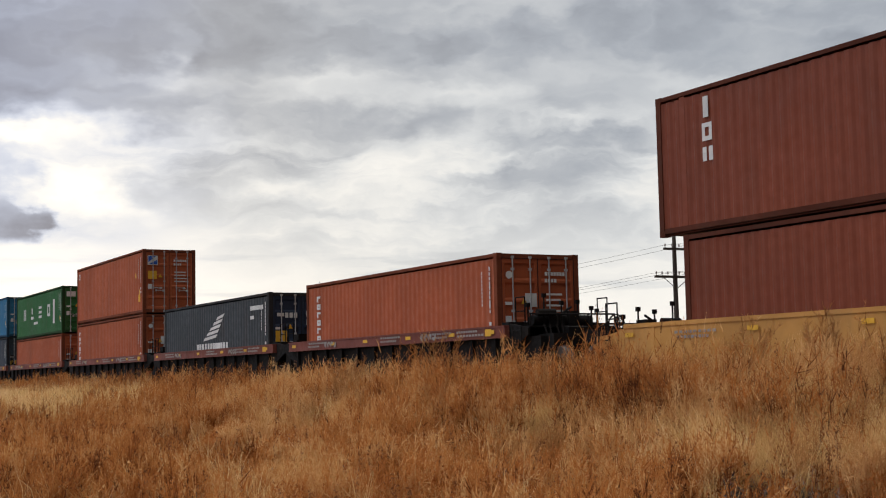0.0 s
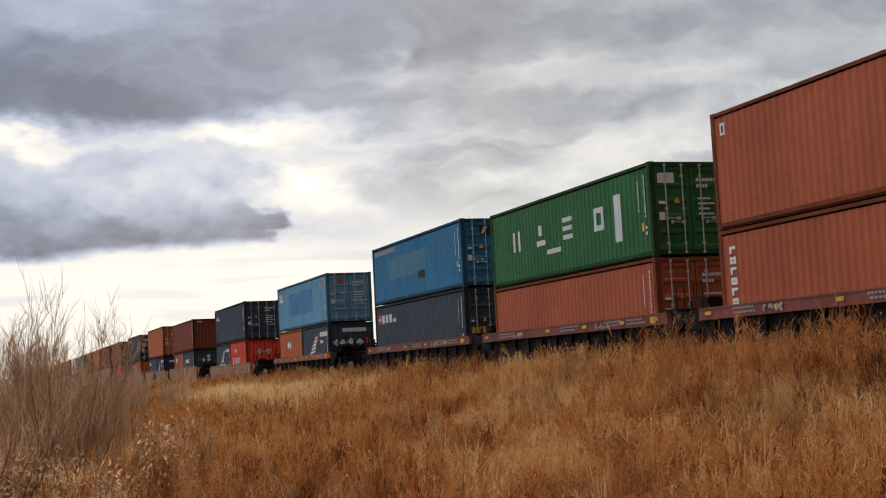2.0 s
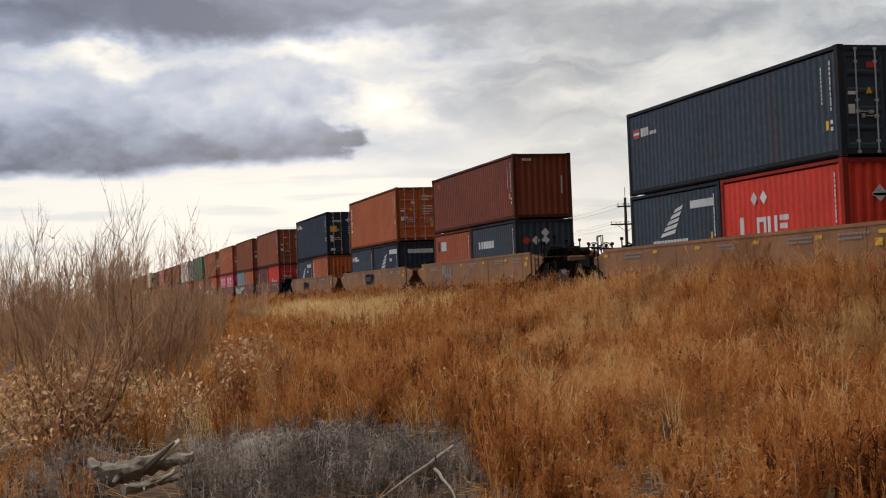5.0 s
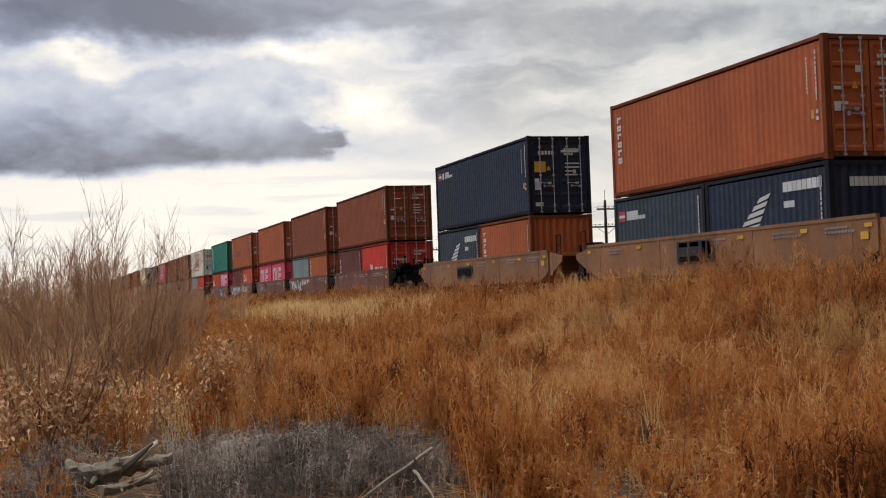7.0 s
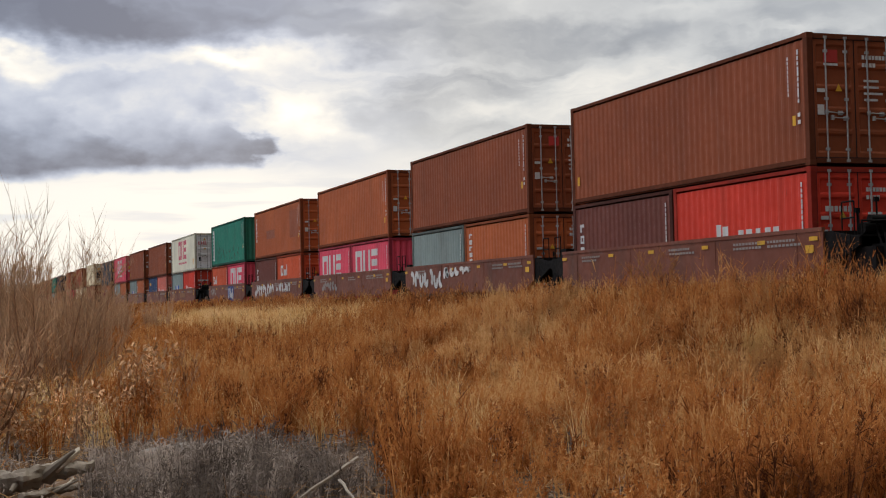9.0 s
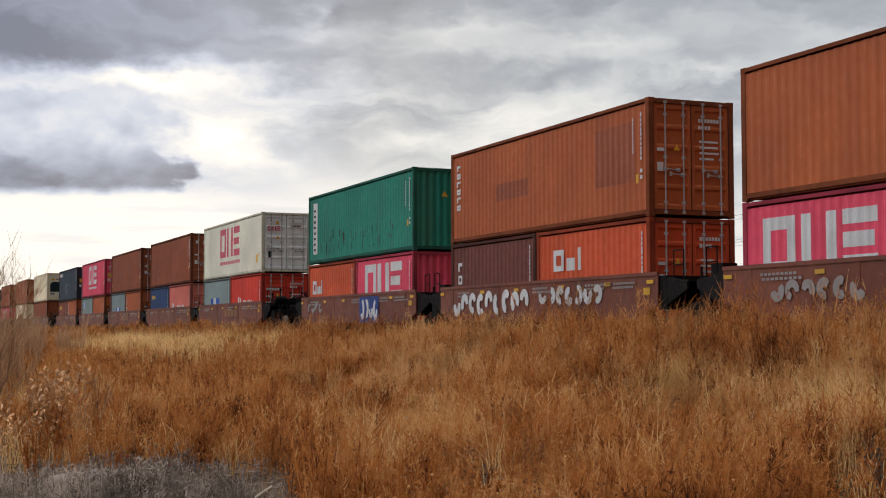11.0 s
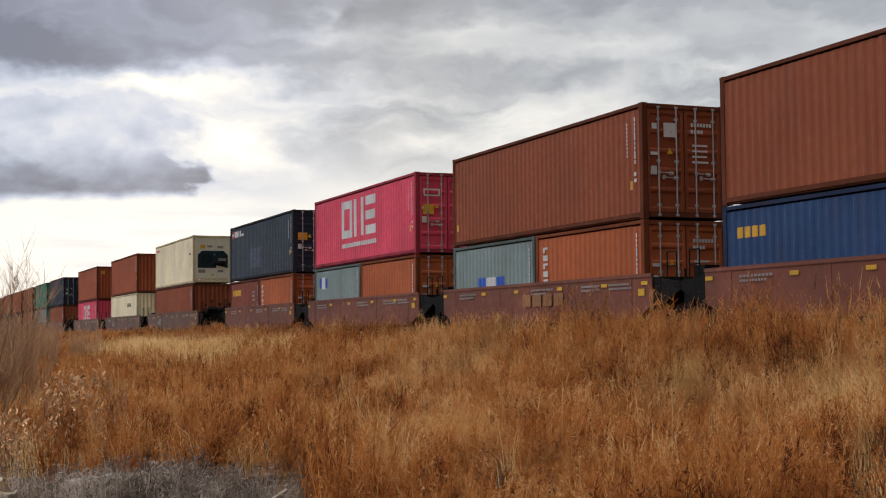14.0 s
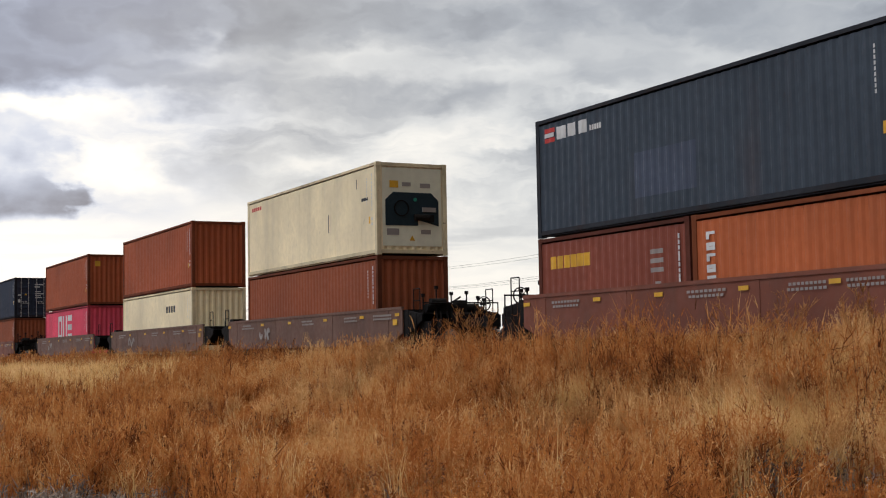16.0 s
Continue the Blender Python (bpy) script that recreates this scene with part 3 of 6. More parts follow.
def container(length, height, color, label, door="doors", end_color=None, smooth=False):
    """A steel box with posts, rails, corner castings, folded sides, and doors or a plain wall at the end that comes first."""
    ob = new("shipping_container")
    tagged(ob, label, "container", "containers on the train")
    mat = PAINT[color]
    emat = PAINT[end_color or color]
    key = (length, height, color)
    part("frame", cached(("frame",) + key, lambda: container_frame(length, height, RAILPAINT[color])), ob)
    for turn in (0, 180):
        part("side_panel", cached(("side", smooth) + key, lambda: corrugated_side(length, height, mat, smooth)), ob, turn=turn)
    part("roof", cached(("roof",) + key, lambda: container_roof(length, height, mat)), ob)
    part("floor", cached(("floor", length), lambda: Shape().box(-WIDTH / 2 + 0.165, WIDTH / 2 - 0.165, -length / 2 + 0.13, length / 2 - 0.13, 0.06, 0.14).mesh("floor", TIE)), ob)
    endm = cached(("end", height, end_color or color), lambda: corrugated_end(height, emat))
    part("end_wall", endm, ob, (0, length / 2, 0), turn=180)
    if door == "doors":
        leaf = cached(("leaf", height, end_color or color), lambda: door_leaf(height, emat))
        for x in (-WIDTH / 2 + 0.142, 0.002):
            d = part("door", leaf, ob, (x, -length / 2, 0))
            for k in (0.30, 0.78):
                part("lock_rod", cached(("rod", height), lambda: lock_rod(height)), d, (k * 1.075, 0.0, 0))
            for k in (0.30, 0.78):
                part("handle", cached("handle", rod_handle), d, (k * 1.075 - (0.38 if k > 0.5 else 0), 0.0, height * (0.40 if k < 0.5 else 0.36)))
        rim = cached(("rim", height), lambda: Shape().box(-1.08, 1.08, 0, 0.02, 0.162, 0.176).box(-1.08, 1.08, 0, 0.02, height - 0.138, height - 0.126).box(-1.082, -1.066, 0, 0.02, 0.176, height - 0.138).box(1.066, 1.082, 0, 0.02, 0.176, height - 0.138).mesh("door_seal", RUBBER))
        part("door_seal", rim, ob, (0, -length / 2 + 0.004, 0))
        part("gasket", cached(("gasket", height), lambda: Shape().box(-0.016, 0.0, -0.004, 0.03, 0.17, height - 0.13).mesh("gasket", RUBBER)), ob, (0, -length / 2 + 0.012, 0))
    else:
        part("end_wall", endm, ob, (0, -length / 2, 0))
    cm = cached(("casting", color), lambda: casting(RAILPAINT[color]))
    for sx in (-1, 1):
        for sy in (-1, 1):
            for z in (0.059, height - 0.059):
                part("corner_casting", cm, ob, (sx * (WIDTH / 2 - 0.079), sy * (length / 2 - 0.087), z), turn=0 if sx < 0 else 180)
    ob["long"], ob["high"], ob["smooth"] = length, height, smooth
    return ob


def usual_marks(ob, plate=MARK_WHITE, yellow=True, doors=True, seed=0):
    """The small print that each box carries: number lines by the door post, plates and numbers on the doors."""
    r = random.Random(seed)
    l, h = ob["long"], ob["high"]
    k = h - 0.45
    side_mark(ob, "marking", plate, [rect(l - 0.42, k + 0.02 - 0.118 * i, 0.055, 0.085 if i % 4 else 0.11) for i in range(10)] + [rect(l - 0.80, k - 0.05 - 0.10 * i, 0.04, 0.07) for i in range(9 if l > 7 else 0)] + [rect(l - 0.44, k - 1.35 - 0.16 * i, 0.10, 0.09) for i in range(2)], l)
    if yellow:
        side_mark(ob, "warning_sticker", MARK_YELLOW, [rect(l - 0.64, 0.62 + r.random() * 0.4, 0.12, 0.22)], l)
    if doors:
        polys = []
        for row in range(2):
            polys += bars(1.42, h - 0.55 - 0.17 * row, 0.62 - 0.25 * row, 0.09, 7 - 3 * row, 0.25)
        for row in range(4):
            polys.append(rect(1.45, h - 1.05 - 0.14 * row, 0.34 + 0.25 * r.random(), 0.05))
        polys += [rect(0.24, h * 0.38, 0.17, 0.22), rect(0.24, h * 0.55, 0.20, 0.08)]
        end_mark(ob, "marking", plate, polys, l)
        end_over(ob, "warning_sticker", MARK_YELLOW, [[(0.70, h * 0.56), (0.88, h * 0.56), (0.79, h * 0.56 + 0.16)]], l)


def ride(ob, s, z, x=MID):
    """Puts a thing on the train: s is the place of its near end along the track at the start."""
    y = s + ob["long"] / 2
    ob.matrix_basis = pose(x, y, z)
    MOVING.append((ob, x, y, z))
    return ob


# ---------------------------------------------------------------- well cars


def truck_frame():
    """A side frame of a freight truck with its spring nest and bearing caps."""
    s = Shape()
    for sx in (-1, 1):
        x = sx * 1.02
        prof = [(-1.15, 0.62), (-0.75, 0.72), (-0.38, 0.86), (0.38, 0.86), (0.75, 0.72), (1.15, 0.62), (1.15, 0.40), (0.72, 0.42), (0.40, 0.20), (-0.40, 0.20), (-0.72, 0.42), (-1.15, 0.40)]
        s.prism(prof, lambda a, b, d: (x - 0.08 + d, a, b), 0.16)
        for y in (-0.89, 0.89):
            s.tube((x - 0.14 * sx, y, 0.46), (x + 0.14 * sx, y, 0.46), 0.13, n=10)
        for y in (-0.2, 0, 0.2):
            s.tube((x, y, 0.24), (x, y, 0.60), 0.075, n=8)
    s.box(-1.0, 1.0, -0.22, 0.22, 0.50, 0.78)
    return s.mesh("truck_frame", BLACK)


def wheelset():
    s = Shape().tube((-1.05, 0, 0), (1.05, 0, 0), 0.08, n=10)
    for sx in (-1, 1):
        s.tube((sx * 0.72, 0, 0), (sx * 0.86, 0, 0), 0.43, n=24)
        s.tube((sx * 0.685, 0, 0), (sx * 0.72, 0, 0), 0.46, n=24)
        s.tube((sx * 0.86, 0, 0), (sx * 0.90, 0, 0), 0.20, 0.14, n=16)
    return s.mesh("wheelset", WHEELSTEEL)


def deep_sill(length, mat):
    """A full side of a well: top chord, plate, lower chord, stiffening ribs, ends cut up to the platform."""
    s = Shape()
    l, top, low = length / 2, 1.15, 0.12
    s.prism([(-l, 0.45), (-l + 0.9, low), (l - 0.9, low), (l, 0.45), (l, top), (-l, top)], lambda a, b, d: (-0.02 + d, a, b), 0.04)
    s.box(-0.045, 0.045, -l, l, top, top + 0.085)
    s.box(-0.045, -0.02, -l + 0.9, l - 0.9, low, low + 0.11)
    for y in (-l + 1.0, -l / 3, l / 3, l - 1.0):
        s.box(-0.032, -0.02, y - 0.05, y + 0.05, low + 0.11, top)
    return s.mesh("side_sill", mat)


def thin_sill(length, mat):
    """A shallow top sill over an open side."""
    s = Shape()
    l = length / 2
    s.box(-0.09, 0.05, -l, l, 0.80, 1.02)
    s.box(-0.11, 0.06, -l, l, 1.02, 1.06).box(-0.11, 0.06, -l, l, 0.76, 0.80)
    return s.mesh("side_sill", mat)


def side_post():
    return Shape().box(-0.03, 0.05, -0.05, 0.05, -0.05, 0.76).box(-0.05, -0.03, -0.08, 0.08, 0.5, 0.76).mesh("side_post", BLACK)


def well_floor(length):
    s = Shape()
    l = length / 2
    for x in (-1.15, 0.95):
        s.box(x, x + 0.2, -l + 0.5, l - 0.5, -0.10, 0.0)
    for k in range(7):
        y = -l + 0.9 + (length - 1.8) * k / 6
        s.box(-0.95, 0.95, y - 0.15, y + 0.15, -0.08, -0.004)
    return s.mesh("well_floor", BLACK)


def platform(mat):
    """The end deck over the truck: bolster, side gussets, walkway."""
    s = Shape()
    s.box(-1.29, 1.29, 0.0, 0.34, 0.34, 1.14)
    s.prism([(0.0, 0.40), (-1.15, 0.62), (-1.15, 0.98), (0.0, 1.10)], lambda a, b, d: (-0.32 + d, a, b), 0.64)
    s.prism([(0.0, 0.45), (-0.85, 0.80), (-0.85, 0.98), (0.0, 1.10)], lambda a, b, d: (-1.28 + d, a, b), 0.06)
    s.prism([(0.0, 0.45), (-0.85, 0.80), (-0.85, 0.98), (0.0, 1.10)], lambda a, b, d: (1.22 + d, a, b), 0.06)
    s.box(-1.24, 1.24, -0.85, 0.0, 0.985, 1.02)
    return s.mesh("end_platform", mat)


def grab_rail():
    s = Shape()
    for y in (0.0, 0.42):
        s.tube((0, y, 0.0), (0, y, 0.70), 0.017, n=6)
    s.tube((0, 0, 0.70), (0, 0.42, 0.70), 0.017, n=6).tube((0, 0, 0.36), (0, 0.42, 0.36), 0.015, n=6)
    return s.mesh("grab_rail", BLACK)


def ladder():
    s = Shape()
    for y in (0.0, 0.38):
        s.box(-0.012, 0.012, y - 0.02, y + 0.02, -0.75, 0.0)
    for k in range(4):
        s.tube((0, 0, -0.7 + 0.2 * k), (0, 0.38, -0.7 + 0.2 * k), 0.014, n=6)
    return s.mesh("ladder", BLACK)


def brake_wheel():
    s = Shape().ring((0, 0, 0), (0, 1, 0), 0.21, 0.014, 20)
    for k in range(5):
        a = 2 * math.pi * k / 5
        s.tube((0, 0, 0), (0.21 * math.cos(a), 0, 0.21 * math.sin(a)), 0.011, n=5)
    s.tube((0, -0.05, 0), (0, 0.2, 0), 0.045, n=8)
    return s.mesh("brake_wheel", BLACK)


def brake_gear():
    """Levers, cylinder, valve, hoses and upright bars heaped on the end deck."""
    s = Shape().box(-0.60, -0.15, -0.28, 0.14, 1.02, 1.26).box(-0.02, 0.26, -0.30, 0.08, 1.02, 1.38)
    s.tube((-1.0, -0.12, 1.16), (0.7, -0.12, 1.16), 0.13, n=12).tube((-0.95, -0.30, 1.34), (-0.45, -0.30, 1.34), 0.09, n=12)
    s.tube((-1.22, -0.42, 1.30), (1.22, -0.42, 1.30), 0.022, n=6)
    for x in (-1.22, -0.45, 0.45, 1.22):
        s.tube((x, -0.42, 1.0), (x, -0.42, 1.32), 0.02, n=6)
    s.box(-1.1, 1.1, -0.5, 0.1, 0.30, 0.74)
    for x, y, z in ((-0.72, -0.25, 1.80), (-0.28, -0.34, 1.62), (0.35, -0.1, 1.66), (0.62, -0.3, 1.50), (0.92, -0.1, 1.45), (-1.05, -0.05, 1.58)):
        s.tube((x, y, 1.0), (x, y, z), 0.022, n=6).box(x - 0.05, x + 0.05, y - 0.03, y + 0.03, z - 0.10, z)
    s.tube((-0.3, -0.2, 1.26), (0.1, -0.2, 1.48), 0.03, n=6).box(0.45, 0.66, -0.2, 0.1, 1.02, 1.20)
    # slack hoses
    for x in (-0.85, -0.5, 0.75):
        line = [(x + 0.16 * k / 5, -0.45 - 0.18 * math.sin(math.pi * k / 5), 1.05 - 0.55 * math.sin(math.pi * k / 5)) for k in range(6)]
        for p, q in zip(line[:-1], line[1:]):
            s.tube(p, q, 0.024, n=6, caps=False)
    return s.mesh("brake_gear", BLACK)


def joint_gear():
    """What shows between two wells over the truck they share."""
    s = Shape().box(-1.05, 1.05, -0.45, 0.45, 0.35, 0.92).box(-1.2, -1.05, -0.2, 0.2, 0.10, 1.05).box(1.05, 1.2, -0.2, 0.2, 0.10, 1.05)
    s.box(-0.95, -0.55, -0.3, 0.15, 0.92, 1.36).tube((-0.35, -0.2, 1.12), (0.5, -0.2, 1.12), 0.15, n=10).tube((-0.4, 0, 0.9), (-0.4, 0, 1.35), 0.05, n=6).tube((-1.1, 0.3, 0.5), (-1.1, 0.3, 1.3), 0.03, n=6)
    return s.mesh("joint_gear", BLACK)


def coupler():
    s = Shape().box(-0.95, 0.95, -0.35, 0.3, -0.30, 0.10).box(-1.15, -0.95, -0.1, 0.5, -0.5, 0.05).box(-0.11, 0.11, -1.5, 0.0, -0.12, 0.12).box(-0.20, 0.20, -1.75, -1.4, -0.17, 0.17)
    s.tube((0.35, -0.2, -0.05), (0.30, -1.4, -0.35), 0.035, n=6)
    return s.mesh("coupler", BLACK)


def well_car(near, far, style, paint, label, near_end, far_end, seed=0, letters=None, drop=0.0):
    """One well of a double-stack car from near to far along the track. near_end and far_end: 'coupled' (own truck, coupler, brake gear) or 'joined'
    (a truck shared with the next well, carried here by the far end)."""
    r = random.Random(seed)
    length = far - near
    ob = new("well_car")
    tagged(ob, label, "railcar", "well cars of the train")
    mat = CARPAINT[paint]
    sill = cached(("sill", style, round(length, 1), paint), lambda: deep_sill(length - 0.6, mat) if style == "deep" else thin_sill(length, mat))
    for x, turn in ((-1.33, 0), (1.33, 180)):
        part("side_sill", sill, ob, (x, 0, -drop), turn=turn)
        if style == "thin":
            # open side: a black sheet stands in for the shade under the sill
            part("well_side", cached(("well_side", round(length, 1)), lambda: Shape().box(0.055, 0.075, -length / 2 + 0.3, length / 2 - 0.3, -0.04, 0.775).mesh("well_side", BLACK)), ob, (x, 0, 0), "added black sheet for the shade under the open sill", turn)
            for k in range(12):
                part("side_post", cached("post", side_post), ob, (x, -length / 2 + 0.6 + (length - 1.2) * k / 11, 0), turn=turn)
    part("well_floor", cached(("wf", round(length, 1)), lambda: well_floor(length)), ob)
    # decks and trucks
    for y, turn, kind in ((-length / 2, 0, near_end), (length / 2, 180, far_end)):
        part("end_platform", cached(("platform", paint), lambda: platform(mat if paint in ("yellow", "tan") else BLACK)), ob, (0, y, -drop), turn=turn)
        d = -1 if turn == 0 else 1
        for sx in (-1, 1):
            part("grab_rail", cached("grab", grab_rail), ob, (sx * 1.2, y + d * (0.15 if d > 0 else 0.6), 1.02 - drop))
        if kind == "coupled" or turn == 180:
            t = part("truck", cached("truck", truck_frame), ob, (0, y + d * 0.62, RAIL - FLOOR))
            for w in (-0.89, 0.89):
                part("wheelset", cached("wheels", wheelset), t, (0, w, 0.46))
        if kind == "coupled":
            part("coupler", cached("coupler", coupler), ob, (0, y + d * 1.1, 0.72), turn=turn)
            part("ladder", cached("ladder", ladder), ob, (-1.36, y + d * 0.45 - 0.2, 1.02 - drop))
            b = part("brake_gear", cached("bgear", brake_gear), ob, (0, y + d * 0.45, -drop), turn=turn)
            if style == "deep":
                part("brake_wheel", cached("bwheel", brake_wheel), b, (0.9, -0.16, 1.28))
        elif turn == 180:
            part("joint_gear", cached("joint", joint_gear), ob, (0, y + 0.62, 0))
    # reflectors, data lines
    w = Shape()

    def put(a, b, d):
        return (-1.33 - (0.12 if style == "thin" else 0.048) - d, length / 2 - a, b - drop)

    for a in (0.35, length * 0.25, length * 0.42, length * 0.62, length * 0.8, length - 0.75):
        part("reflector", cached(("reflector", style, round(length, 1), round(a, 1), drop), lambda: Shape().prism(rect(a, 0.87 if style == "thin" else 0.96, 0.30, 0.09), put, 0.004).mesh("reflector", MARK_YELLOW)), ob)
    part("yellow_end_patch", cached(("endpatch", style, round(length, 1), drop), lambda: Shape().prism(rect(length - 0.90, 0.82 if style == "thin" else 0.70, 0.30, 0.17), put, 0.004).mesh("yellow_end_patch", MARK_YELLOW)), ob)
    for a in (length * 0.12, length * 0.5, length * 0.72, length - 2.4):
        for k in range(2):
            for poly in bars(a + 0.1 * r.random(), (0.94 if style == "thin" else 0.98) - 0.10 * k, 0.9 + 0.5 * r.random(), 0.055, 9, 0.3):
                w.prism(poly, put, 0.004)
    tagged(part("marking", w.mesh("marking", MARK_GREY), ob), kind="stuff")
    for polys, lm in letters or ():
        marks(ob, "painted_mark", lm, polys, put, thick=0.006)
    ob["long"] = length
    return ride(ob, near, FLOOR)

# ---------------------------------------------------------------- the train, from its first box in view backwards


def rows_of(s, upper, lower, z_gap=0.02):
    """Stacks boxes in the well whose 40-foot place begins at s. lower: one box, or two short ones, the far one first."""
    if len(lower) == 2:
        far, near = lower
        ride(far, s + L40 - L20, FLOOR)
        ride(near, s, FLOOR)
        top = far["high"]
    else:
        ride(lower[0], s + (L40 - lower[0]["long"]) / 2, FLOOR)
        top = lower[0]["high"]
    if upper:
        ride(upper, s + (L40 - upper["long"]) / 2, FLOOR + top + z_gap)


def graffiti(a, b, w, h, n, seed):
    """Sprayed scrawl: a row of fat hooked and looped strokes that touch one another."""
    r = random.Random(seed)
    out = []

    def stroke(pts, thick):
        edge = []
        for k, (x, z) in enumerate(pts):
            x0, z0 = pts[max(k - 1, 0)]
            x1, z1 = pts[min(k + 1, len(pts) - 1)]
            d = math.hypot(x1 - x0, z1 - z0) or 1.0
            fat = thick * (0.5 if 0 < k < len(pts) - 1 else 0.36)
            ox, oz = -(z1 - z0) / d * fat, (x1 - x0) / d * fat
            edge.append(((x - ox, z - oz), (x + ox, z + oz)))
        for (p0, q0), (p1, q1) in zip(edge[:-1], edge[1:]):
            out.append([p0, p1, q1, q0])

    for k in range(n):
        p = w / n
        cx, cz = a + p * (k + 0.5), b + h * r.uniform(0.45, 0.55)
        thick = min(p, h) * r.uniform(0.32, 0.40)
        rx, rz = p * 0.48 - thick / 2, h * r.uniform(0.42, 0.5) - thick / 2
        start, sweep = r.uniform(0, 2 * math.pi), r.uniform(3.2, 5.0) * r.choice((-1, 1))
        stroke([(cx + rx * math.cos(start + sweep * j / 9), cz + rz * math.sin(start + sweep * j / 9)) for j in range(10)], thick)
        if r.random() < 0.5 and rx > thick:
            stroke([(cx, cz - rz * 0.35), (cx + 0.04 * p, cz), (cx, cz + rz * 0.35)], thick * 0.7)
    return out


def small_name(ob, a, b, w=1.6, h=0.3, flag=True):
    """A little striped flag with a row of blocks."""
    l = ob["long"]
    if flag:
        side_mark(ob, "emblem", MARK_RED, [rect(a, b + h * 0.66, 0.42, h * 0.3), rect(a, b, 0.42, h * 0.3)], l)
        side_mark(ob, "emblem", MARK_WHITE, [rect(a, b + h * 0.34, 0.42, h * 0.28)] + bars(a + 0.55, b + 0.02, w - 0.9, h * 0.85, 3, 0.2) + bars(a + w - 0.3, b + 0.02, 0.5, h * 0.35, 5), l)
    else:
        side_mark(ob, "emblem", MARK_WHITE, bars(a, b, w, h, 5, 0.25), l)


def box(length, height, color, label, **kw):
    return container(length, height, color, label, **kw)


SEED = [0]


def plain(length, height, color, words, doors=True, column=False, **kw):
    SEED[0] += 1
    ob = box(length, height, color, words, door="doors" if doors else "wall", **kw)
    usual_marks(ob, doors=doors, seed=SEED[0])
    if column:
        side_mark(ob, "emblem", MARK_WHITE, stack(0.45 if column is True else column, height * 0.36, 0.28, height * 0.52, 6), length)
    return ob


# yellow well with a 45-foot box over a 40-foot box
o = plain(L45, HIGH, "tex", "dark red 45-foot corrugated steel container with white emblem")
side_mark(o, "post", PAINT["tex"], [rect(0.76, 0.16, 0.16, HIGH - 0.26)], L45)
side_mark(o, "emblem", MARK_WHITE, [rect(1.50, 2.25, 0.16, 0.42)] + frame_of(1.45, 1.78, 0.30, 0.36, 0.09) + [rect(1.45, 1.38, 0.12, 0.28), rect(1.64, 1.38, 0.12, 0.28)], L45)
rows_of(9.73, o, [plain(L40, STD, "tex", "dark red 40-foot steel container in a yellow well car")])
well_car(7.25, 24.15, "deep", "yellow", "yellow steel well car with full side sills", "joined", "coupled", 1, drop=0.36)

# five red wells, open under their sills
o = plain(L40, HIGH, "redbrown", "red-brown steel container riding alone in its well", column=0.82)
end_over(o, "emblem", MARK_WHITE, [rect(0.82, 1.55, 0.34, 0.34), [(0.36 + 0.1 * math.cos(k * math.pi / 6), 2.35 + 0.1 * math.sin(k * math.pi / 6)) for k in range(12)]], L40)
rows_of(29.32, None, [o])
o = plain(L40, HIGH, "slate", "dark grey steel container with white wing emblem and navy doors", end_color="deepnavy")
side_mark(o, "emblem", MARK_WHITE, wing(4.25, 1.05, 3.7, 1.45), L40)
side_mark(o, "number_panel", MARK_WHITE, bars(10.3, 2.34, 1.3, 0.15, 10, 0.12) + [rect(10.3, 2.02, 0.36, 0.12)], L40)
end_over(o, "emblem", MARK_WHITE, [rect(0.30, 2.05, 0.26, 0.12)] + bars(0.6, 2.0, 0.5, 0.18, 3) + bars(1.4, 1.75, 0.65, 0.2, 6, 0.15) + bars(1.4, 2.05, 0.65, 0.2, 6, 0.15), L40)
end_over(o, "placard", MARK_YELLOW, [rect(0.24, 1.05, 0.42, 0.5)], L40)
rows_of(44.88, None, [o])
o = plain(L40, HIGH, "redbrown", "red-brown steel container with blue and yellow door labels")
side_mark(o, "emblem", MARK_WHITE, frame_of(0.4, 2.3, 0.22, 0.3, 0.06), L40)
side_mark(o, "placard", MARK_YELLOW, [rect(11.35, 0.55, 0.30, 0.32), [(10.9, 1.65), (11.1, 1.65), (11.0, 1.9)]], L40)
end_over(o, "emblem", MARK_WHITE, [rect(0.22, 2.18, 0.46, 0.42)], L40)
end_top(o, "emblem_field", MARK_BLUE, [[(0.25, 2.21), (0.65, 2.21), (0.65, 2.40)], [(0.25, 2.30), (0.60, 2.57), (0.25, 2.57)]], L40)
end_over(o, "placard", MARK_YELLOW, [rect(0.24, 1.55, 0.40, 0.36)], L40)
p = plain(L40, HIGH, "redbrown", "red-brown steel container with a column of white letters", column=True)
end_over(p, "emblem", MARK_WHITE, [rect(0.82, 1.55, 0.34, 0.34), [(0.36 + 0.1 * math.cos(k * math.pi / 6), 2.35 + 0.1 * math.sin(k * math.pi / 6)) for k in range(12)]], L40)
rows_of(60.35, o, [p])
o = plain(L40, STD, "green", "dark green steel container with widely spaced white letters")
polys = [rect(2.05, 1.08, 0.17, 0.66), rect(2.50, 1.08, 0.17, 0.66), rect(4.05, 1.08, 0.70, 0.17), rect(4.27, 1.40, 0.26, 0.34)]
polys += [rect(6.2, 1.08 + 0.27 * k, 0.66, 0.14) for k in range(3)] + frame_of(8.5, 1.08, 0.66, 0.68, 0.16) + bars(4.9, 0.75, 1.1, 0.15, 8, 0.15)
side_mark(o, "emblem", MARK_WHITE, polys, L40)
side_mark(o, "label_panel", MARK_WHITE, [rect(9.85, 0.62, 0.45, 1.35)], L40)
end_mark(o, "label_panel", MARK_WHITE, [rect(0.24, 2.0, 0.5, 0.28)], L40)
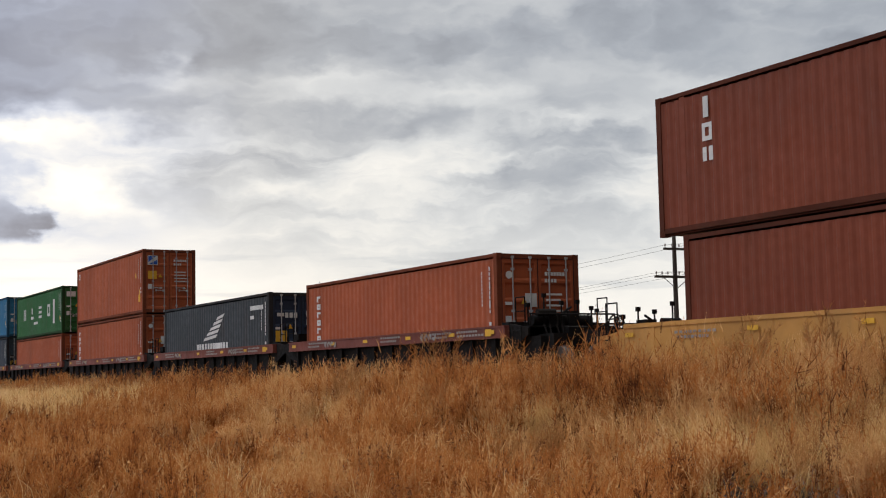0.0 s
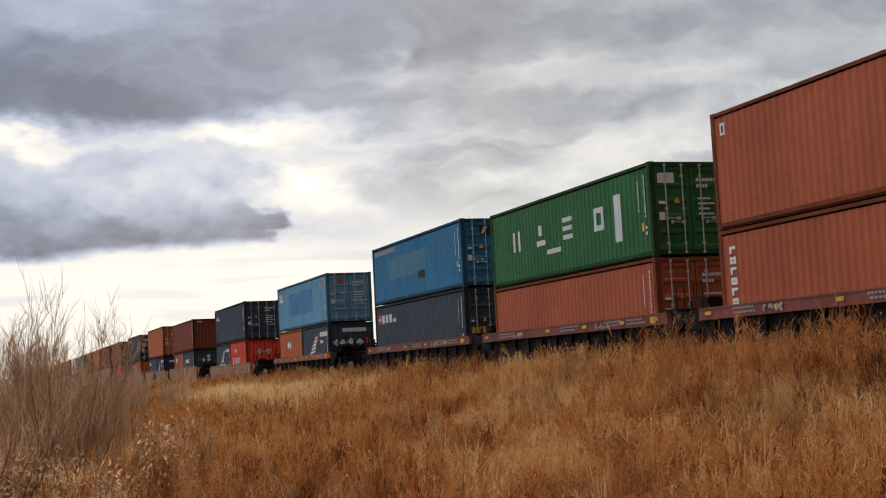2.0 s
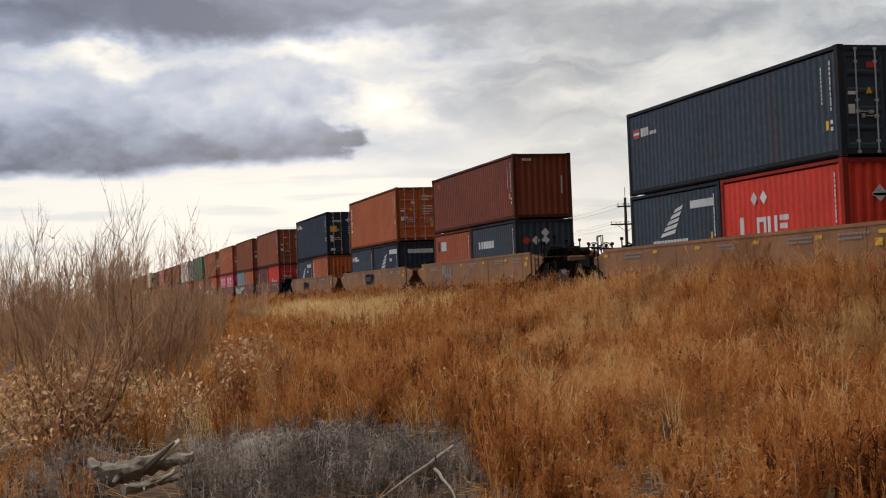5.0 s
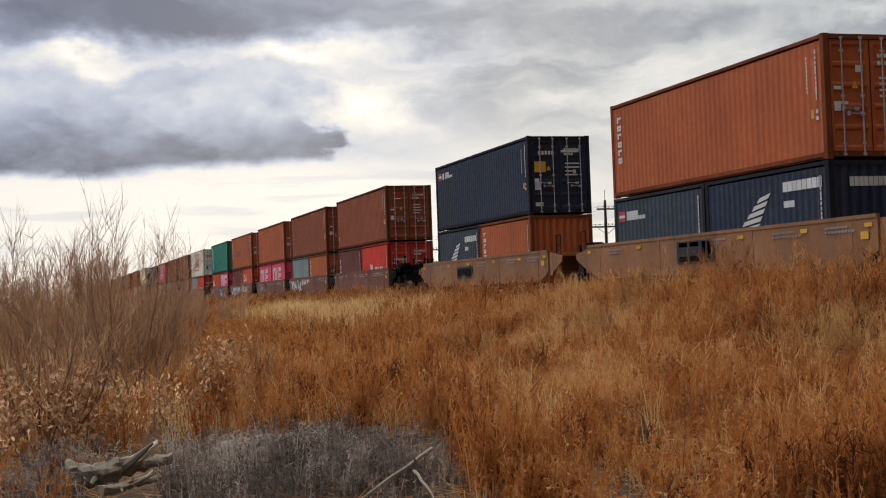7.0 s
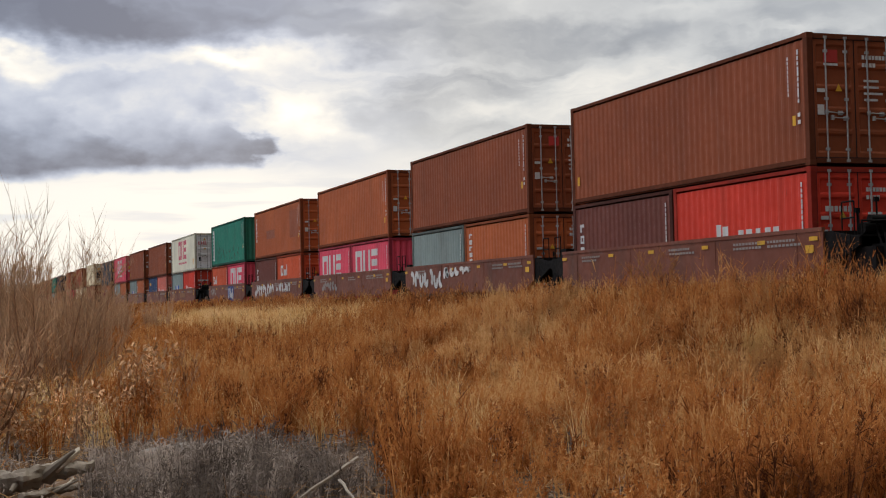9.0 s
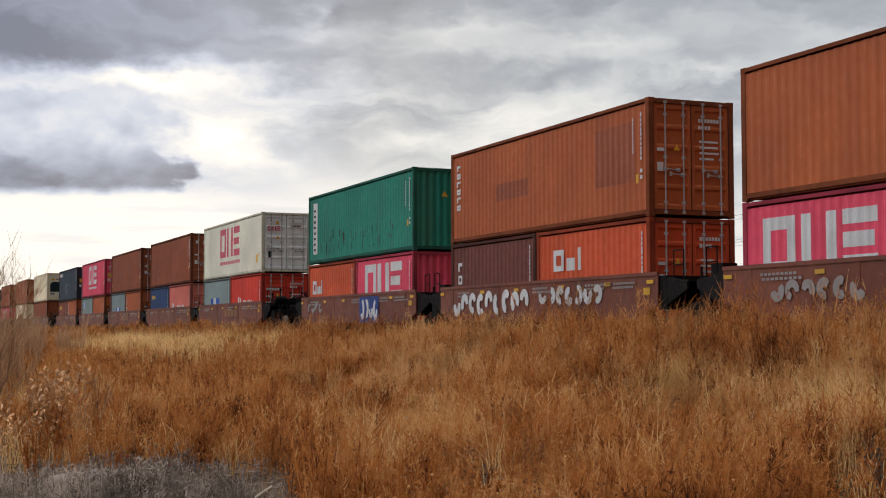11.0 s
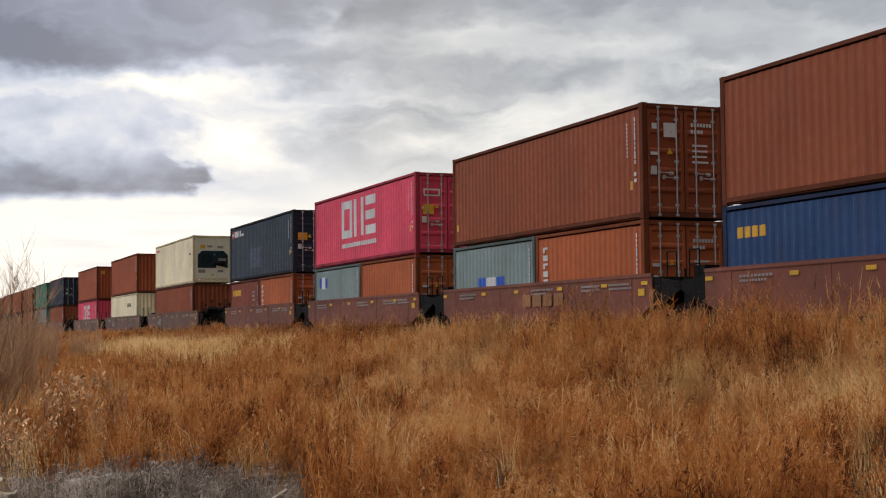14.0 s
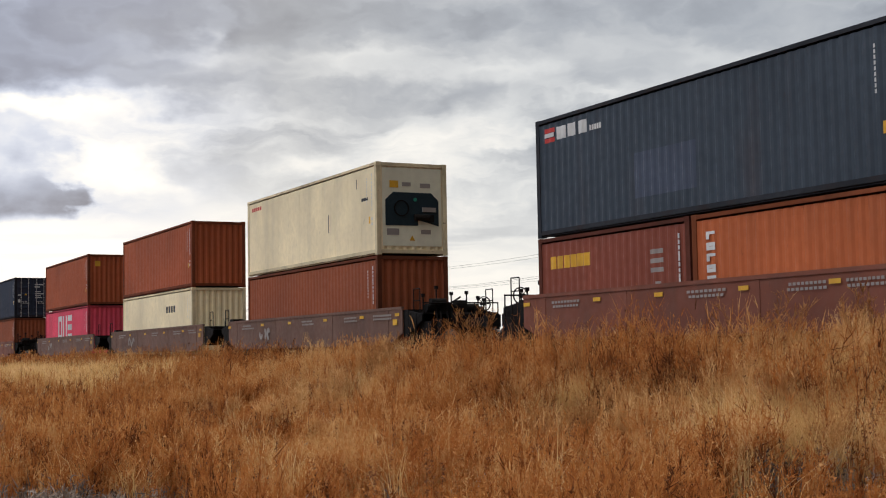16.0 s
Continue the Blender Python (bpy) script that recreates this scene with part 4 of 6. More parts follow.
rows_of(75.93, o, [plain(L40, STD, "redbrown", "red-brown steel container under a green one")])
o = plain(L40, STD, "blue", "weathered blue steel container with faded patches")
side_mark(o, "faded_patch", FADED["blue"], [rect(2.2, 1.0, 5.6, 0.95)], L40)
side_mark(o, "faded_patch", MARK_DARK, [rect(6.6, 0.75, 0.9, 0.32)], L40)
side_mark(o, "faded_patch", MARK_GREY, [rect(0.3, 2.2, 3.2, 0.2)], L40)
end_over(o, "emblem", MARK_DARK, [rect(0.75, 1.95, 0.42, 0.36)], L40)
end_top(o, "emblem", MARK_WHITE, [[(0.80, 2.0), (0.88, 2.0), (1.08, 2.26), (0.92, 2.26)]], L40)
p = plain(L40, HIGH, "navy", "dark slate-blue steel container with small flag emblem")
small_name(p, 0.45, 2.05, 2.6, 0.42)
end_over(p, "placard", MARK_YELLOW, [rect(0.24, 1.15, 0.6, 0.26)], L40)
rows_of(91.25, o, [p])
for s, a, b, seed in ((29.52, "coupled", "joined", 2), (44.88, "joined", "joined", 3), (60.35, "joined", "joined", 4), (75.93, "joined", "joined", 5), (91.25, "joined", "coupled", 6)):
    extra = [(graffiti(length_a, 0.79, 0.9, 0.22, 4, seed), MARK_GREY) for length_a in (3.0, 9.5)]
    well_car(s - 0.85, s + L40 + 0.85, "thin", "red", "red-brown well car with shallow sills and open sides", a, b, seed, extra)

# a single orange well
o = plain(L40, STD, "lightblue", "light blue steel container with a darker repainted patch")
side_mark(o, "faded_patch", FADED["lightblue"], [rect(3.0, 0.78, 5.8, 1.25)], L40)
side_mark(o, "emblem", MARK_WHITE, [rect(0.45, 1.72, 0.95, 0.22), rect(0.45, 1.98, 0.42, 0.22)], L40)
side_mark(o, "placard", MARK_YELLOW, [[(0.9, 1.98), (1.35, 1.98), (1.35, 2.2)]], L40)
for fn, a in ((side_mark, 10.95), (end_mark, 0.75)):
    fn(o, "emblem", MARK_RED, [[(a + 0.16 * math.cos(k * math.pi / 4), 2.15 + 0.14 * math.sin(k * math.pi / 4)) for k in range(8)]], L40)
p = plain(L20, STD, "orange", "orange 20-foot steel container with a white mark", doors=False)
side_mark(p, "emblem", MARK_WHITE, [diamond(2.4, 1.75, 0.24), diamond(2.9, 1.75, 0.24)], L20)
q = plain(L20, STD, "navy", "navy 20-foot tank-placarded container with wing emblem", doors=False)
side_mark(q, "emblem", MARK_WHITE, wing(1.1, 0.72, 2.9, 1.45) + bars(4.1, 1.95, 1.7, 0.24, 10, 0.1) + [rect(4.1, 1.6, 0.7, 0.16)], L20)
side_mark(q, "placard", MARK_RED, [diamond(3.6, 1.9, 0.24)], L20)
end_over(q, "placard", MARK_WHITE, [diamond(0.42, 1.55, 0.2), diamond(0.78, 1.55, 0.2), diamond(1.2, 1.6, 0.2), diamond(1.66, 1.55, 0.2), rect(0.75, 2.1, 1.3, 0.2)], L20)
end_over(q, "placard", MARK_RED, [diamond(2.05, 1.6, 0.2)], L20)
rows_of(112.39, o, [p, q])
well_car(112.39 - 0.85, 112.39 + L40 + 0.85, "thin", "orange", "orange-red well car with shallow sills", "coupled", "coupled", 7)

# yellow 53-foot wells
o = plain(L40, STD, "navy", "navy steel container with white door labels")
small_name(o, 0.45, 1.75, 1.5, 0.3)
end_over(o, "placard", MARK_RED, [rect(0.75, 2.05, 0.26, 0.14)], L40)
p = plain(L20, STD, "navy", "navy 20-foot container with white wing emblem", doors=False)
side_mark(p, "emblem", MARK_WHITE, wing(1.6, 0.9, 2.4, 1.3) + bars(4.2, 1.95, 1.5, 0.22, 9, 0.1), L20)
q = plain(L20, STD, "red", "bright red 20-foot container with white letters and placards", doors=False)
side_mark(q, "emblem", MARK_WHITE, big_shapes(1.9, 0.9, 1.6, 0.55) + [rect(1.0, 0.9, 0.2, 0.6), diamond(1.8, 1.95, 0.18), diamond(2.3, 1.95, 0.18)], L20)
end_over(q, "placard", MARK_WHITE, [diamond(0.95, 1.75, 0.2), diamond(1.55, 1.75, 0.2), rect(0.75, 1.69, 1.0, 0.06)], L20)
rows_of(135.53, o, [p, q])
well_car(135.53 - 2.3, 135.53 + L40 + 2.3, "deep", "tan", "faded yellow steel well car with full side sills", "coupled", "coupled", 8, drop=0.2)

o = plain(L40, STD, "tex", "dark brown-red steel container with a plain near end", doors=False)
end_over(o, "emblem", MARK_WHITE, bars(0.4, 2.3, 0.4, 0.1, 4) + [rect(2.0, 1.0, 0.05, 0.7)], L40)
side_mark(o, "emblem", MARK_RED, [[(1.1 + 0.16 * math.cos(k * math.pi / 4), 2.2 + 0.12 * math.sin(k * math.pi / 4)) for k in range(8)]], L40)
p = plain(L20, STD, "redbrown", "red-brown 20-foot container with black and white label", doors=False)
side_mark(p, "emblem", MARK_DARK, [rect(0.6, 1.75, 0.35, 0.45)], L20)
side_mark(p, "emblem", MARK_WHITE, [rect(1.15, 1.75, 0.9, 0.42)], L20)
q = plain(L20, STD, "navy", "navy 20-foot container with hazard placards", doors=False)
side_mark(q, "emblem", MARK_WHITE, bars(1.0, 1.6, 2.2, 0.3, 7, 0.2), L20)
end_over(q, "placard", MARK_WHITE, [diamond(0.85, 1.75, 0.18), diamond(1.25, 1.75, 0.18), diamond(1.25, 2.05, 0.18)], L20)
end_over(q, "placard", MARK_RED, [diamond(0.45, 1.75, 0.18)], L20)
rows_of(159.10, o, [p, q])
o = plain(L40, HIGH, "orange", "orange steel container with white column of letters", column=True)
end_over(o, "label", MARK_WHITE, [rect(0.82, 2.0, 0.2, 0.16), rect(0.3, 1.25, 0.3, 0.07)], L40)
end_over(o, "placard", MARK_YELLOW, [rect(1.85, 0.75, 0.25, 0.36)], L40)
p = plain(L20, STD, "navy", "dark blue 20-foot container with small emblem", doors=False)
small_name(p, 0.35, 1.85, 1.7, 0.32)
q = plain(L20, STD, "deepnavy", "navy 20-foot container with white wing emblem", doors=False)
side_mark(q, "emblem", MARK_WHITE, wing(1.1, 0.75, 2.6, 1.4) + bars(4.0, 2.0, 1.75, 0.24, 8, 0.1) + [rect(4.0, 1.62, 0.5, 0.16)], L20)
end_mark(q, "marking", MARK_WHITE, bars(0.55, 1.98, 1.4, 0.22, 11, 0.12), L20)
rows_of(178.70, o, [p, q])
o = plain(L40, HIGH, "deepnavy", "navy steel container with yellow door label")
small_name(o, 0.45, 2.25, 1.9, 0.32)
end_over(o, "placard", MARK_YELLOW, [rect(0.24, 1.55, 0.44, 0.40)], L40)
end_over(o, "label", MARK_WHITE, bars(0.4, 2.2, 0.65, 0.14, 5) + [rect(0.24, 0.9, 0.24, 0.3), rect(0.24, 0.3, 0.3, 0.14), rect(1.75, 1.5, 0.12, 0.14), rect(1.3, 2.28, 0.7, 0.09)], L40)
p = plain(L20, STD, "navy", "dark blue 20-foot container with white wing emblem", doors=False)
side_mark(p, "emblem", MARK_WHITE, wing(1.2, 0.85, 2.4, 1.2) + bars(4.0, 1.95, 1.6, 0.24, 6, 0.12) + [rect(4.0, 1.6, 0.4, 0.16)], L20)
rows_of(198.53, o, [p, plain(L20, STD, "orange", "orange 20-foot container with white column of letters", doors=False, column=True)])
well_car(159.10 - 2.3, 159.10 + L40 + 2.3, "deep", "tan", "faded yellow steel well car with painted scrawl", "coupled", "joined", 9, [(graffiti(4.0, 0.45, 1.8, 0.55, 4, 3), MARK_GREY)])
well_car(178.70 - 2.3, 178.70 + L40 + 2.3, "deep", "tan", "faded yellow steel well car with white block emblem", "joined", "joined", 10,
         [([rect(6.9, 0.42, 2.2, 0.62)], MARK_DARK), ([rect(7.05 + 0.66 * k, 0.88, 0.52, 0.12) for k in range(2)] + [rect(7.05 + 0.66 * k, 0.48, 0.52, 0.14) for k in range(2)] + [rect(8.42, 0.48, 0.2, 0.52), rect(8.74, 0.48, 0.2, 0.52)], MARK_WHITE)])
well_car(198.53 - 2.3, 198.53 + L40 + 2.3, "deep", "tan", "faded yellow steel well car with dark number panel", "joined", "coupled", 11,
         [([rect(5.6, 0.42, 2.2, 0.5)], MARK_DARK), (bars(5.75, 0.50, 1.9, 0.34, 9, 0.25), MARK_GREY)])

# five brown wells
o = plain(L40, HIGH, "brown", "brown steel container with a red and white door label")
end_over(o, "label", MARK_RED, [rect(0.42, 2.25, 0.36, 0.28)], L40)
end_over(o, "label", MARK_WHITE, [rect(0.42, 2.18, 0.36, 0.05)], L40)
side_mark(o, "warning_sticker", MARK_YELLOW, [rect(0.35, 0.55, 0.14, 0.25)], L40)
p = plain(L20, STD, "maroon", "maroon 20-foot container with white edge marks", doors=False)
side_mark(p, "emblem", MARK_WHITE, stack(0.45, 1.1, 0.24, 1.0, 3), L20)
q = plain(L20, STD, "red", "bright red 20-foot container with white letters")
side_mark(q, "emblem", MARK_WHITE, [rect(2.05, 1.02, 0.2, 0.52), rect(2.33, 1.08, 0.26, 0.4)] + bars(3.0, 1.02, 1.9, 0.34, 5, 0.4), L20)
end_over(q, "emblem", MARK_WHITE, bars(0.35, 1.6, 0.7, 0.12, 6), L20)
rows_of(220.03, o, [p, q])
o = plain(L40, HIGH, "brown", "brown steel container with red door label")
end_over(o, "label", MARK_RED, [rect(0.75, 2.2, 0.36, 0.3)], L40)
p = plain(L20, STD, "greygreen", "faded grey-green 20-foot container", doors=False)
rows_of(235.57, o, [p, plain(L20, STD, "orange", "orange 20-foot container with a column of letters", column=True)])
o = plain(L40, HIGH, "orange", "orange-brown steel container with white door labels")
pp = []
for words in ("pink 20-foot container with big white emblems", "bright pink 20-foot container with big white emblems"):
    p = plain(L20, STD, "pink", words, doors=False)
    side_mark(p, "emblem", MARK_WHITE, big_shapes(0.7, 1.0, 3.6, 1.2), L20)
    pp.append(p)
rows_of(250.94, o, pp)
o = plain(L40, HIGH, "orange", "orange-brown steel container with repainted patches", column=True)
side_mark(o, "faded_patch", FADED["brown"], [rect(3.4, 1.1, 2.2, 0.5), rect(9.5, 0.9, 2.0, 1.5)], L40)
p = plain(L20, STD, "maroon", "maroon 20-foot container with white edge letters", doors=False)
side_mark(p, "emblem", MARK_WHITE, stack(0.55, 0.9, 0.3, 1.2, 3), L20)
q = plain(L20, STD, "cai", "orange-red 20-foot container with white block emblem")
side_mark(q, "emblem", MARK_WHITE, frame_of(1.0, 1.45, 0.6, 0.58, 0.15) + [rect(1.75, 1.45, 0.42, 0.34), rect(2.4, 1.45, 0.15, 0.6)], L20)
rows_of(266.94, o, [p, q])
o = plain(L40, HIGH, "teal", "teal green steel container with white name strip and rust scars", doors=False)
side_mark(o, "name_strip", MARK_WHITE, [rect(0.55, 0.42, 0.62, 2.15)], L40)
polys = [rect(0.72, 0.55 + 0.235 * k, 0.26, 0.10) for k in range(8)]
s_ = side_mark(o, "emblem", MARK_DARK, polys, L40)
s_.location.x -= 0.006
r_ = random.Random(5)
side_mark(o, "rust_scar", material("rust_stain", (0.075, 0.045, 0.028), 0.9), [rect(1.6 + 8.5 * r_.random(), 0.35 + 0.7 * r_.random() ** 2, 0.018 + 0.026 * r_.random(), 0.08 + 0.30 * r_.random()) for _ in range(46)], L40)
end_over(o, "warning_sticker", MARK_YELLOW, [[(1.05, 1.9), (1.3, 1.9), (1.17, 2.1)]], L40)
p = plain(L20, STD, "cai", "orange-red 20-foot container with white block emblem", doors=False)
side_mark(p, "emblem", MARK_WHITE, frame_of(0.6, 1.35, 0.5, 0.55, 0.14) + [rect(1.22, 1.35, 0.36, 0.32), rect(1.74, 1.35, 0.13, 0.56)], L20)
q = plain(L20, STD, "pink", "pink 20-foot container with big white emblems", doors=False)
side_mark(q, "emblem", MARK_WHITE, big_shapes(1.0, 0.95, 3.9, 1.35), L20)
rows_of(282.45, o, [p, q])
for s, a, b, seed, extra in ((220.03, "coupled", "joined", 12, None), (235.57, "joined", "joined", 13, [(graffiti(1.0, 0.3, 4.6, 0.8, 8, 9), MARK_WHITE), (graffiti(5.2, 0.7, 2.6, 0.4, 5, 10), MARK_WHITE)]),
                             (250.94, "joined", "joined", 14, [(graffiti(2.0, 0.4, 3.0, 0.5, 6, 19), MARK_GREY)]),
                             (266.94, "joined", "joined", 15, [(graffiti(1.4, 0.28, 5.4, 0.75, 9, 21), MARK_WHITE), (graffiti(7.4, 0.5, 3.6, 0.55, 7, 22), MARK_WHITE)]),
                             (282.45, "joined", "coupled", 16, [([rect(7.9, 0.12, 2.1, 0.98)], MARK_TAG), (graffiti(1.3, 0.55, 2.0, 0.45, 4, 31), MARK_GREY)])):
    w = well_car(s - 0.85, s + L40 + 0.85, "deep", "brown", "brown steel well car with scrawled side sills" if extra else "brown steel well car with full side sills", a, b, seed, extra)
    if seed == 16:
        marks(w, "painted_mark", MARK_WHITE, graffiti(8.0, 0.22, 1.9, 0.8, 4, 33), lambda a_, b_, d: (-1.33 - 0.056 - d, (L40 + 1.7) / 2 - a_, b_), thick=0.006)

# five more brown wells
o = plain(L40, HIGH, "white", "smooth off-white container with large pink emblems", smooth=True, end_color="doorwhite")
side_mark(o, "emblem", MARK_PINK, big_shapes(3.78, 1.05, 4.15, 1.5), L40)
side_mark(o, "emblem", MARK_PINK, bars(3.8, 0.66, 4.2, 0.17, 20, 0.25), L40)
side_mark(o, "placard", MARK_YELLOW, [rect(11.1, 0.5, 0.3, 0.4)], L40)
end_over(o, "emblem", MARK_PINK, big_shapes(0.3, 2.0, 0.62, 0.24), L40)
end_over(o, "warning_sticker", MARK_YELLOW, [[(0.66, 2.32), (0.88, 2.32), (0.77, 2.5)]], L40)
end_mark(o, "marking", MARK_DARK, [rect(0.32, 0.72, 0.18, 0.30)] + bars(1.45, 2.2, 0.5, 0.08, 7), L40)
p = plain(L20, STD, "greygreen", "grey-green 20-foot container with blue and white emblem", doors=False)
side_mark(p, "emblem", MARK_BLUE, [rect(1.7, 0.85, 0.62, 0.72), rect(2.9, 0.85, 0.62, 0.72)], L20)
side_mark(p, "emblem", MARK_WHITE, [rect(2.32, 0.85, 0.58, 0.72)], L20)
q = plain(L20, STD, "red", "bright red 20-foot container with white letters and doors")
side_mark(q, "emblem", MARK_WHITE, [rect(1.55, 1.0, 0.2, 0.52), rect(1.83, 1.06, 0.26, 0.4)] + bars(2.5, 1.0, 1.9, 0.34, 5, 0.4), L20)
end_over(q, "emblem", MARK_WHITE, bars(0.25, 1.75, 0.8, 0.12, 6), L20)
rows_of(302.18, o, [p, q])
o = plain(L40, HIGH, "brown", "brown steel container with red and white door label")
end_over(o, "label", MARK_RED, [rect(0.75, 2.05, 0.36, 0.2)], L40)
end_over(o, "label", MARK_WHITE, [rect(0.75, 2.26, 0.36, 0.2), rect(0.3, 2.3, 0.14, 0.16)], L40)
p = plain(L20, STD, "steelblue", "dark blue 20-foot container with yellow mark", doors=False)
side_mark(p, "emblem", MARK_YELLOW, bars(0.5, 1.85, 1.1, 0.24, 4, 0.15), L20)
q = plain(L20, STD, "salmon", "faded pinkish-red 20-foot container with white letters")
side_mark(q, "emblem", MARK_WHITE, [rect(0.8, 1.0, 0.2, 0.52), rect(1.08, 1.06, 0.26, 0.4)] + bars(2.2, 1.0, 2.2, 0.36, 5, 0.4), L20)
rows_of(317.78, o, [p, q])
o = plain(L40, HIGH, "brown", "brown steel container with white door label")
end_over(o, "label", MARK_WHITE, [rect(0.62, 2.05, 0.34, 0.36), rect(0.28, 2.25, 0.14, 0.14)], L40)
side_mark(o, "warning_sticker", MARK_YELLOW, [rect(0.3, 0.5, 0.14, 0.2)], L40)
p = plain(L20, STD, "greygreen", "grey-green 20-foot container with blue and white emblem", doors=False)
side_mark(p, "emblem", MARK_BLUE, [rect(1.9, 0.9, 0.68, 0.62), rect(3.26, 0.9, 0.68, 0.62)], L20)
side_mark(p, "emblem", MARK_WHITE, [rect(2.58, 0.9, 0.68, 0.62)], L20)
rows_of(333.40, o, [p, plain(L20, STD, "orange", "orange 20-foot container with a column of letters", column=True)])
o = plain(L40, HIGH, "pink", "pink steel container with large white emblems")
side_mark(o, "emblem", MARK_WHITE, big_shapes(3.72, 1.05, 4.2, 1.5) + bars(3.8, 0.66, 4.2, 0.17, 20, 0.25), L40)
end_over(o, "label", MARK_WHITE, frame_of(0.3, 2.05, 0.62, 0.26, 0.05), L40)
end_over(o, "placard", MARK_YELLOW, [rect(0.28, 1.4, 0.4, 0.36)], L40)
p = plain(L20, STD, "greygreen", "grey-green 20-foot container with small blue squares", doors=False)
side_mark(p, "emblem", MARK_BLUE, [rect(0.6, 1.75, 0.36, 0.4), rect(1.42, 1.75, 0.36, 0.4)], L20)
side_mark(p, "emblem", MARK_WHITE, [rect(0.96, 1.70, 0.46, 0.5)], L20)
rows_of(348.99, o, [p, plain(L20, STD, "orange", "rust-orange 20-foot container with steel doors")])
o = plain(L40, HIGH, "navy", "dark slate-blue steel container with repainted patch", end_color="deepnavy")
small_name(o, 0.4, 2.3, 2.3, 0.36)
side_mark(o, "faded_patch", FADED["navy"], [rect(4.1, 0.55, 2.2, 1.0)], L40)
end_over(o, "placard", MARK_YELLOW, [rect(0.24, 1.5, 0.44, 0.34)], L40)
p = plain(L20, STD, "dullred", "dull red 20-foot container with yellow letters", doors=False)
side_mark(p, "emblem", MARK_YELLOW, bars(0.5, 1.82, 1.8, 0.3, 6, 0.15), L20)
side_mark(p, "marking", MARK_GREY, [rect(4.6, 1.9 - 0.2 * k, 0.5, 0.1) for k in range(3)] + [rect(4.8, 1.1, 0.2, 0.2)], L20)
q = plain(L20, STD, "orange", "orange 20-foot container with a column of letters", column=True)
rows_of(364.59, o, [p, q])
for s, a, b, seed in ((302.18, "coupled", "joined", 17), (317.78, "joined", "joined", 18), (333.40, "joined", "joined", 19), (348.99, "joined", "joined", 20), (364.59, "joined", "coupled", 21)):
    extra = [(bars(6.4, 0.55, 2.7, 0.34, 4, 0.2), CARPAINT["tan"])] if seed in (17, 19) else None
    well_car(s - 0.85, s + L40 + 0.85, "deep", "brown", "brown steel well car with full side sills", a, b, seed, extra)

# three dusty long wells
o = plain(L40, HIGH, "cream", "cream refrigerated container with its black cooling unit", doors=False, smooth=True)
side_mark(o, "emblem", MARK_RED, bars(0.5, 2.45, 1.1, 0.14, 5, 0.2), L40)
side_mark(o, "marking", MARK_DARK, [rect(10.6, 2.2, 0.05, 0.3), rect(8.2, 1.0, 0.06, 0.6), rect(11.0, 1.75, 0.5, 0.1)], L40)
end_mark(o, "unit_panel", PAINT["white"], [rect(0.2, 0.28, 2.04, 2.45)], L40)
Y0 = -L40 / 2
u = Shape()
u.prism([(-0.92, 0.92), (0.20, 0.92), (0.20, 1.10), (0.92, 0.92), (0.92, 1.72), (0.66, 1.96), (-0.66, 1.96), (-0.92, 1.72)], lambda a, b, d: (a, Y0 + 0.010 - d, b), 0.012)
part("cooling_unit", u.mesh("cooling_unit", material("dark_teal_unit_bay", (0.008, 0.022, 0.030), 0.5, spec=0.3)), o)
part("fan_ring", Shape().ring((-0.38, Y0 - 0.02, 1.46), (0, 1, 0), 0.24, 0.016, 20).mesh("fan_ring", BLACK), o)
part("compressor", Shape().tube((0.05, Y0 - 0.06, 1.18), (0.55, Y0 - 0.06, 1.18), 0.10, n=12).box(0.55, 0.72, Y0 - 0.08, Y0 - 0.004, 1.04, 1.26).mesh("compressor", BLACK), o)
part("control_box", Shape().box(0.34, 0.80, Y0 - 0.06, Y0 - 0.004, 1.36, 1.50).mesh("control_box", MARK_GREY), o)
part("fan_hub", Shape().tube((0.10, Y0 - 0.03, 1.74), (0.10, Y0 - 0.002, 1.74), 0.06, n=10).mesh("fan_hub", PAINT["teal"]), o)
end_over(o, "vent_cover", MARK_GREY, [rect(0.34, 0.62, 0.42, 0.20), rect(1.52, 0.66, 0.34, 0.14), rect(0.88, 2.16, 0.30, 0.12), rect(1.50, 2.12, 0.36, 0.14)], L40)
end_over(o, "label", MARK_YELLOW, [rect(0.45, 2.1, 0.3, 0.22), [(1.12, 0.45), (1.3, 0.45), (1.21, 0.62)]], L40)
rows_of(386.40, o, [plain(L40, HIGH, "brown", "brown steel container under a cream reefer", doors=False)])
o = plain(L40, HIGH, "redbrown", "red-brown steel container with a plain near end", doors=False)
p = plain(L40, HIGH, "cream", "cream steel container in a dusty well car", doors=False, smooth=True)
side_mark(p, "emblem", MARK_DARK, bars(8.0, 1.9, 1.6, 0.3, 4, 0.3), L40)
rows_of(406.03, o, [p])
o = plain(L40, HIGH, "redbrown", "red-brown steel container with yellow end label", doors=False)
end_over(o, "label", MARK_YELLOW, [rect(0.4, 2.2, 0.3, 0.3)], L40)
p = plain(L40, HIGH, "pink", "pink steel container with white emblems", doors=False)
side_mark(p, "emblem", MARK_WHITE, big_shapes(3.8, 1.05, 4.1, 1.45), L40)
rows_of(426.36, o, [p])
for s, a, b, seed in ((386.40, "coupled", "joined", 22), (406.03, "joined", "joined", 23), (426.36, "joined", "coupled", 24)):
    well_car(s - 2.3, s + L40 + 2.3, "deep", "grey", "dusty brown long well car", a, b, seed, [(graffiti(4.0, 0.4, 1.2, 0.5, 3, seed), MARK_GREY)])

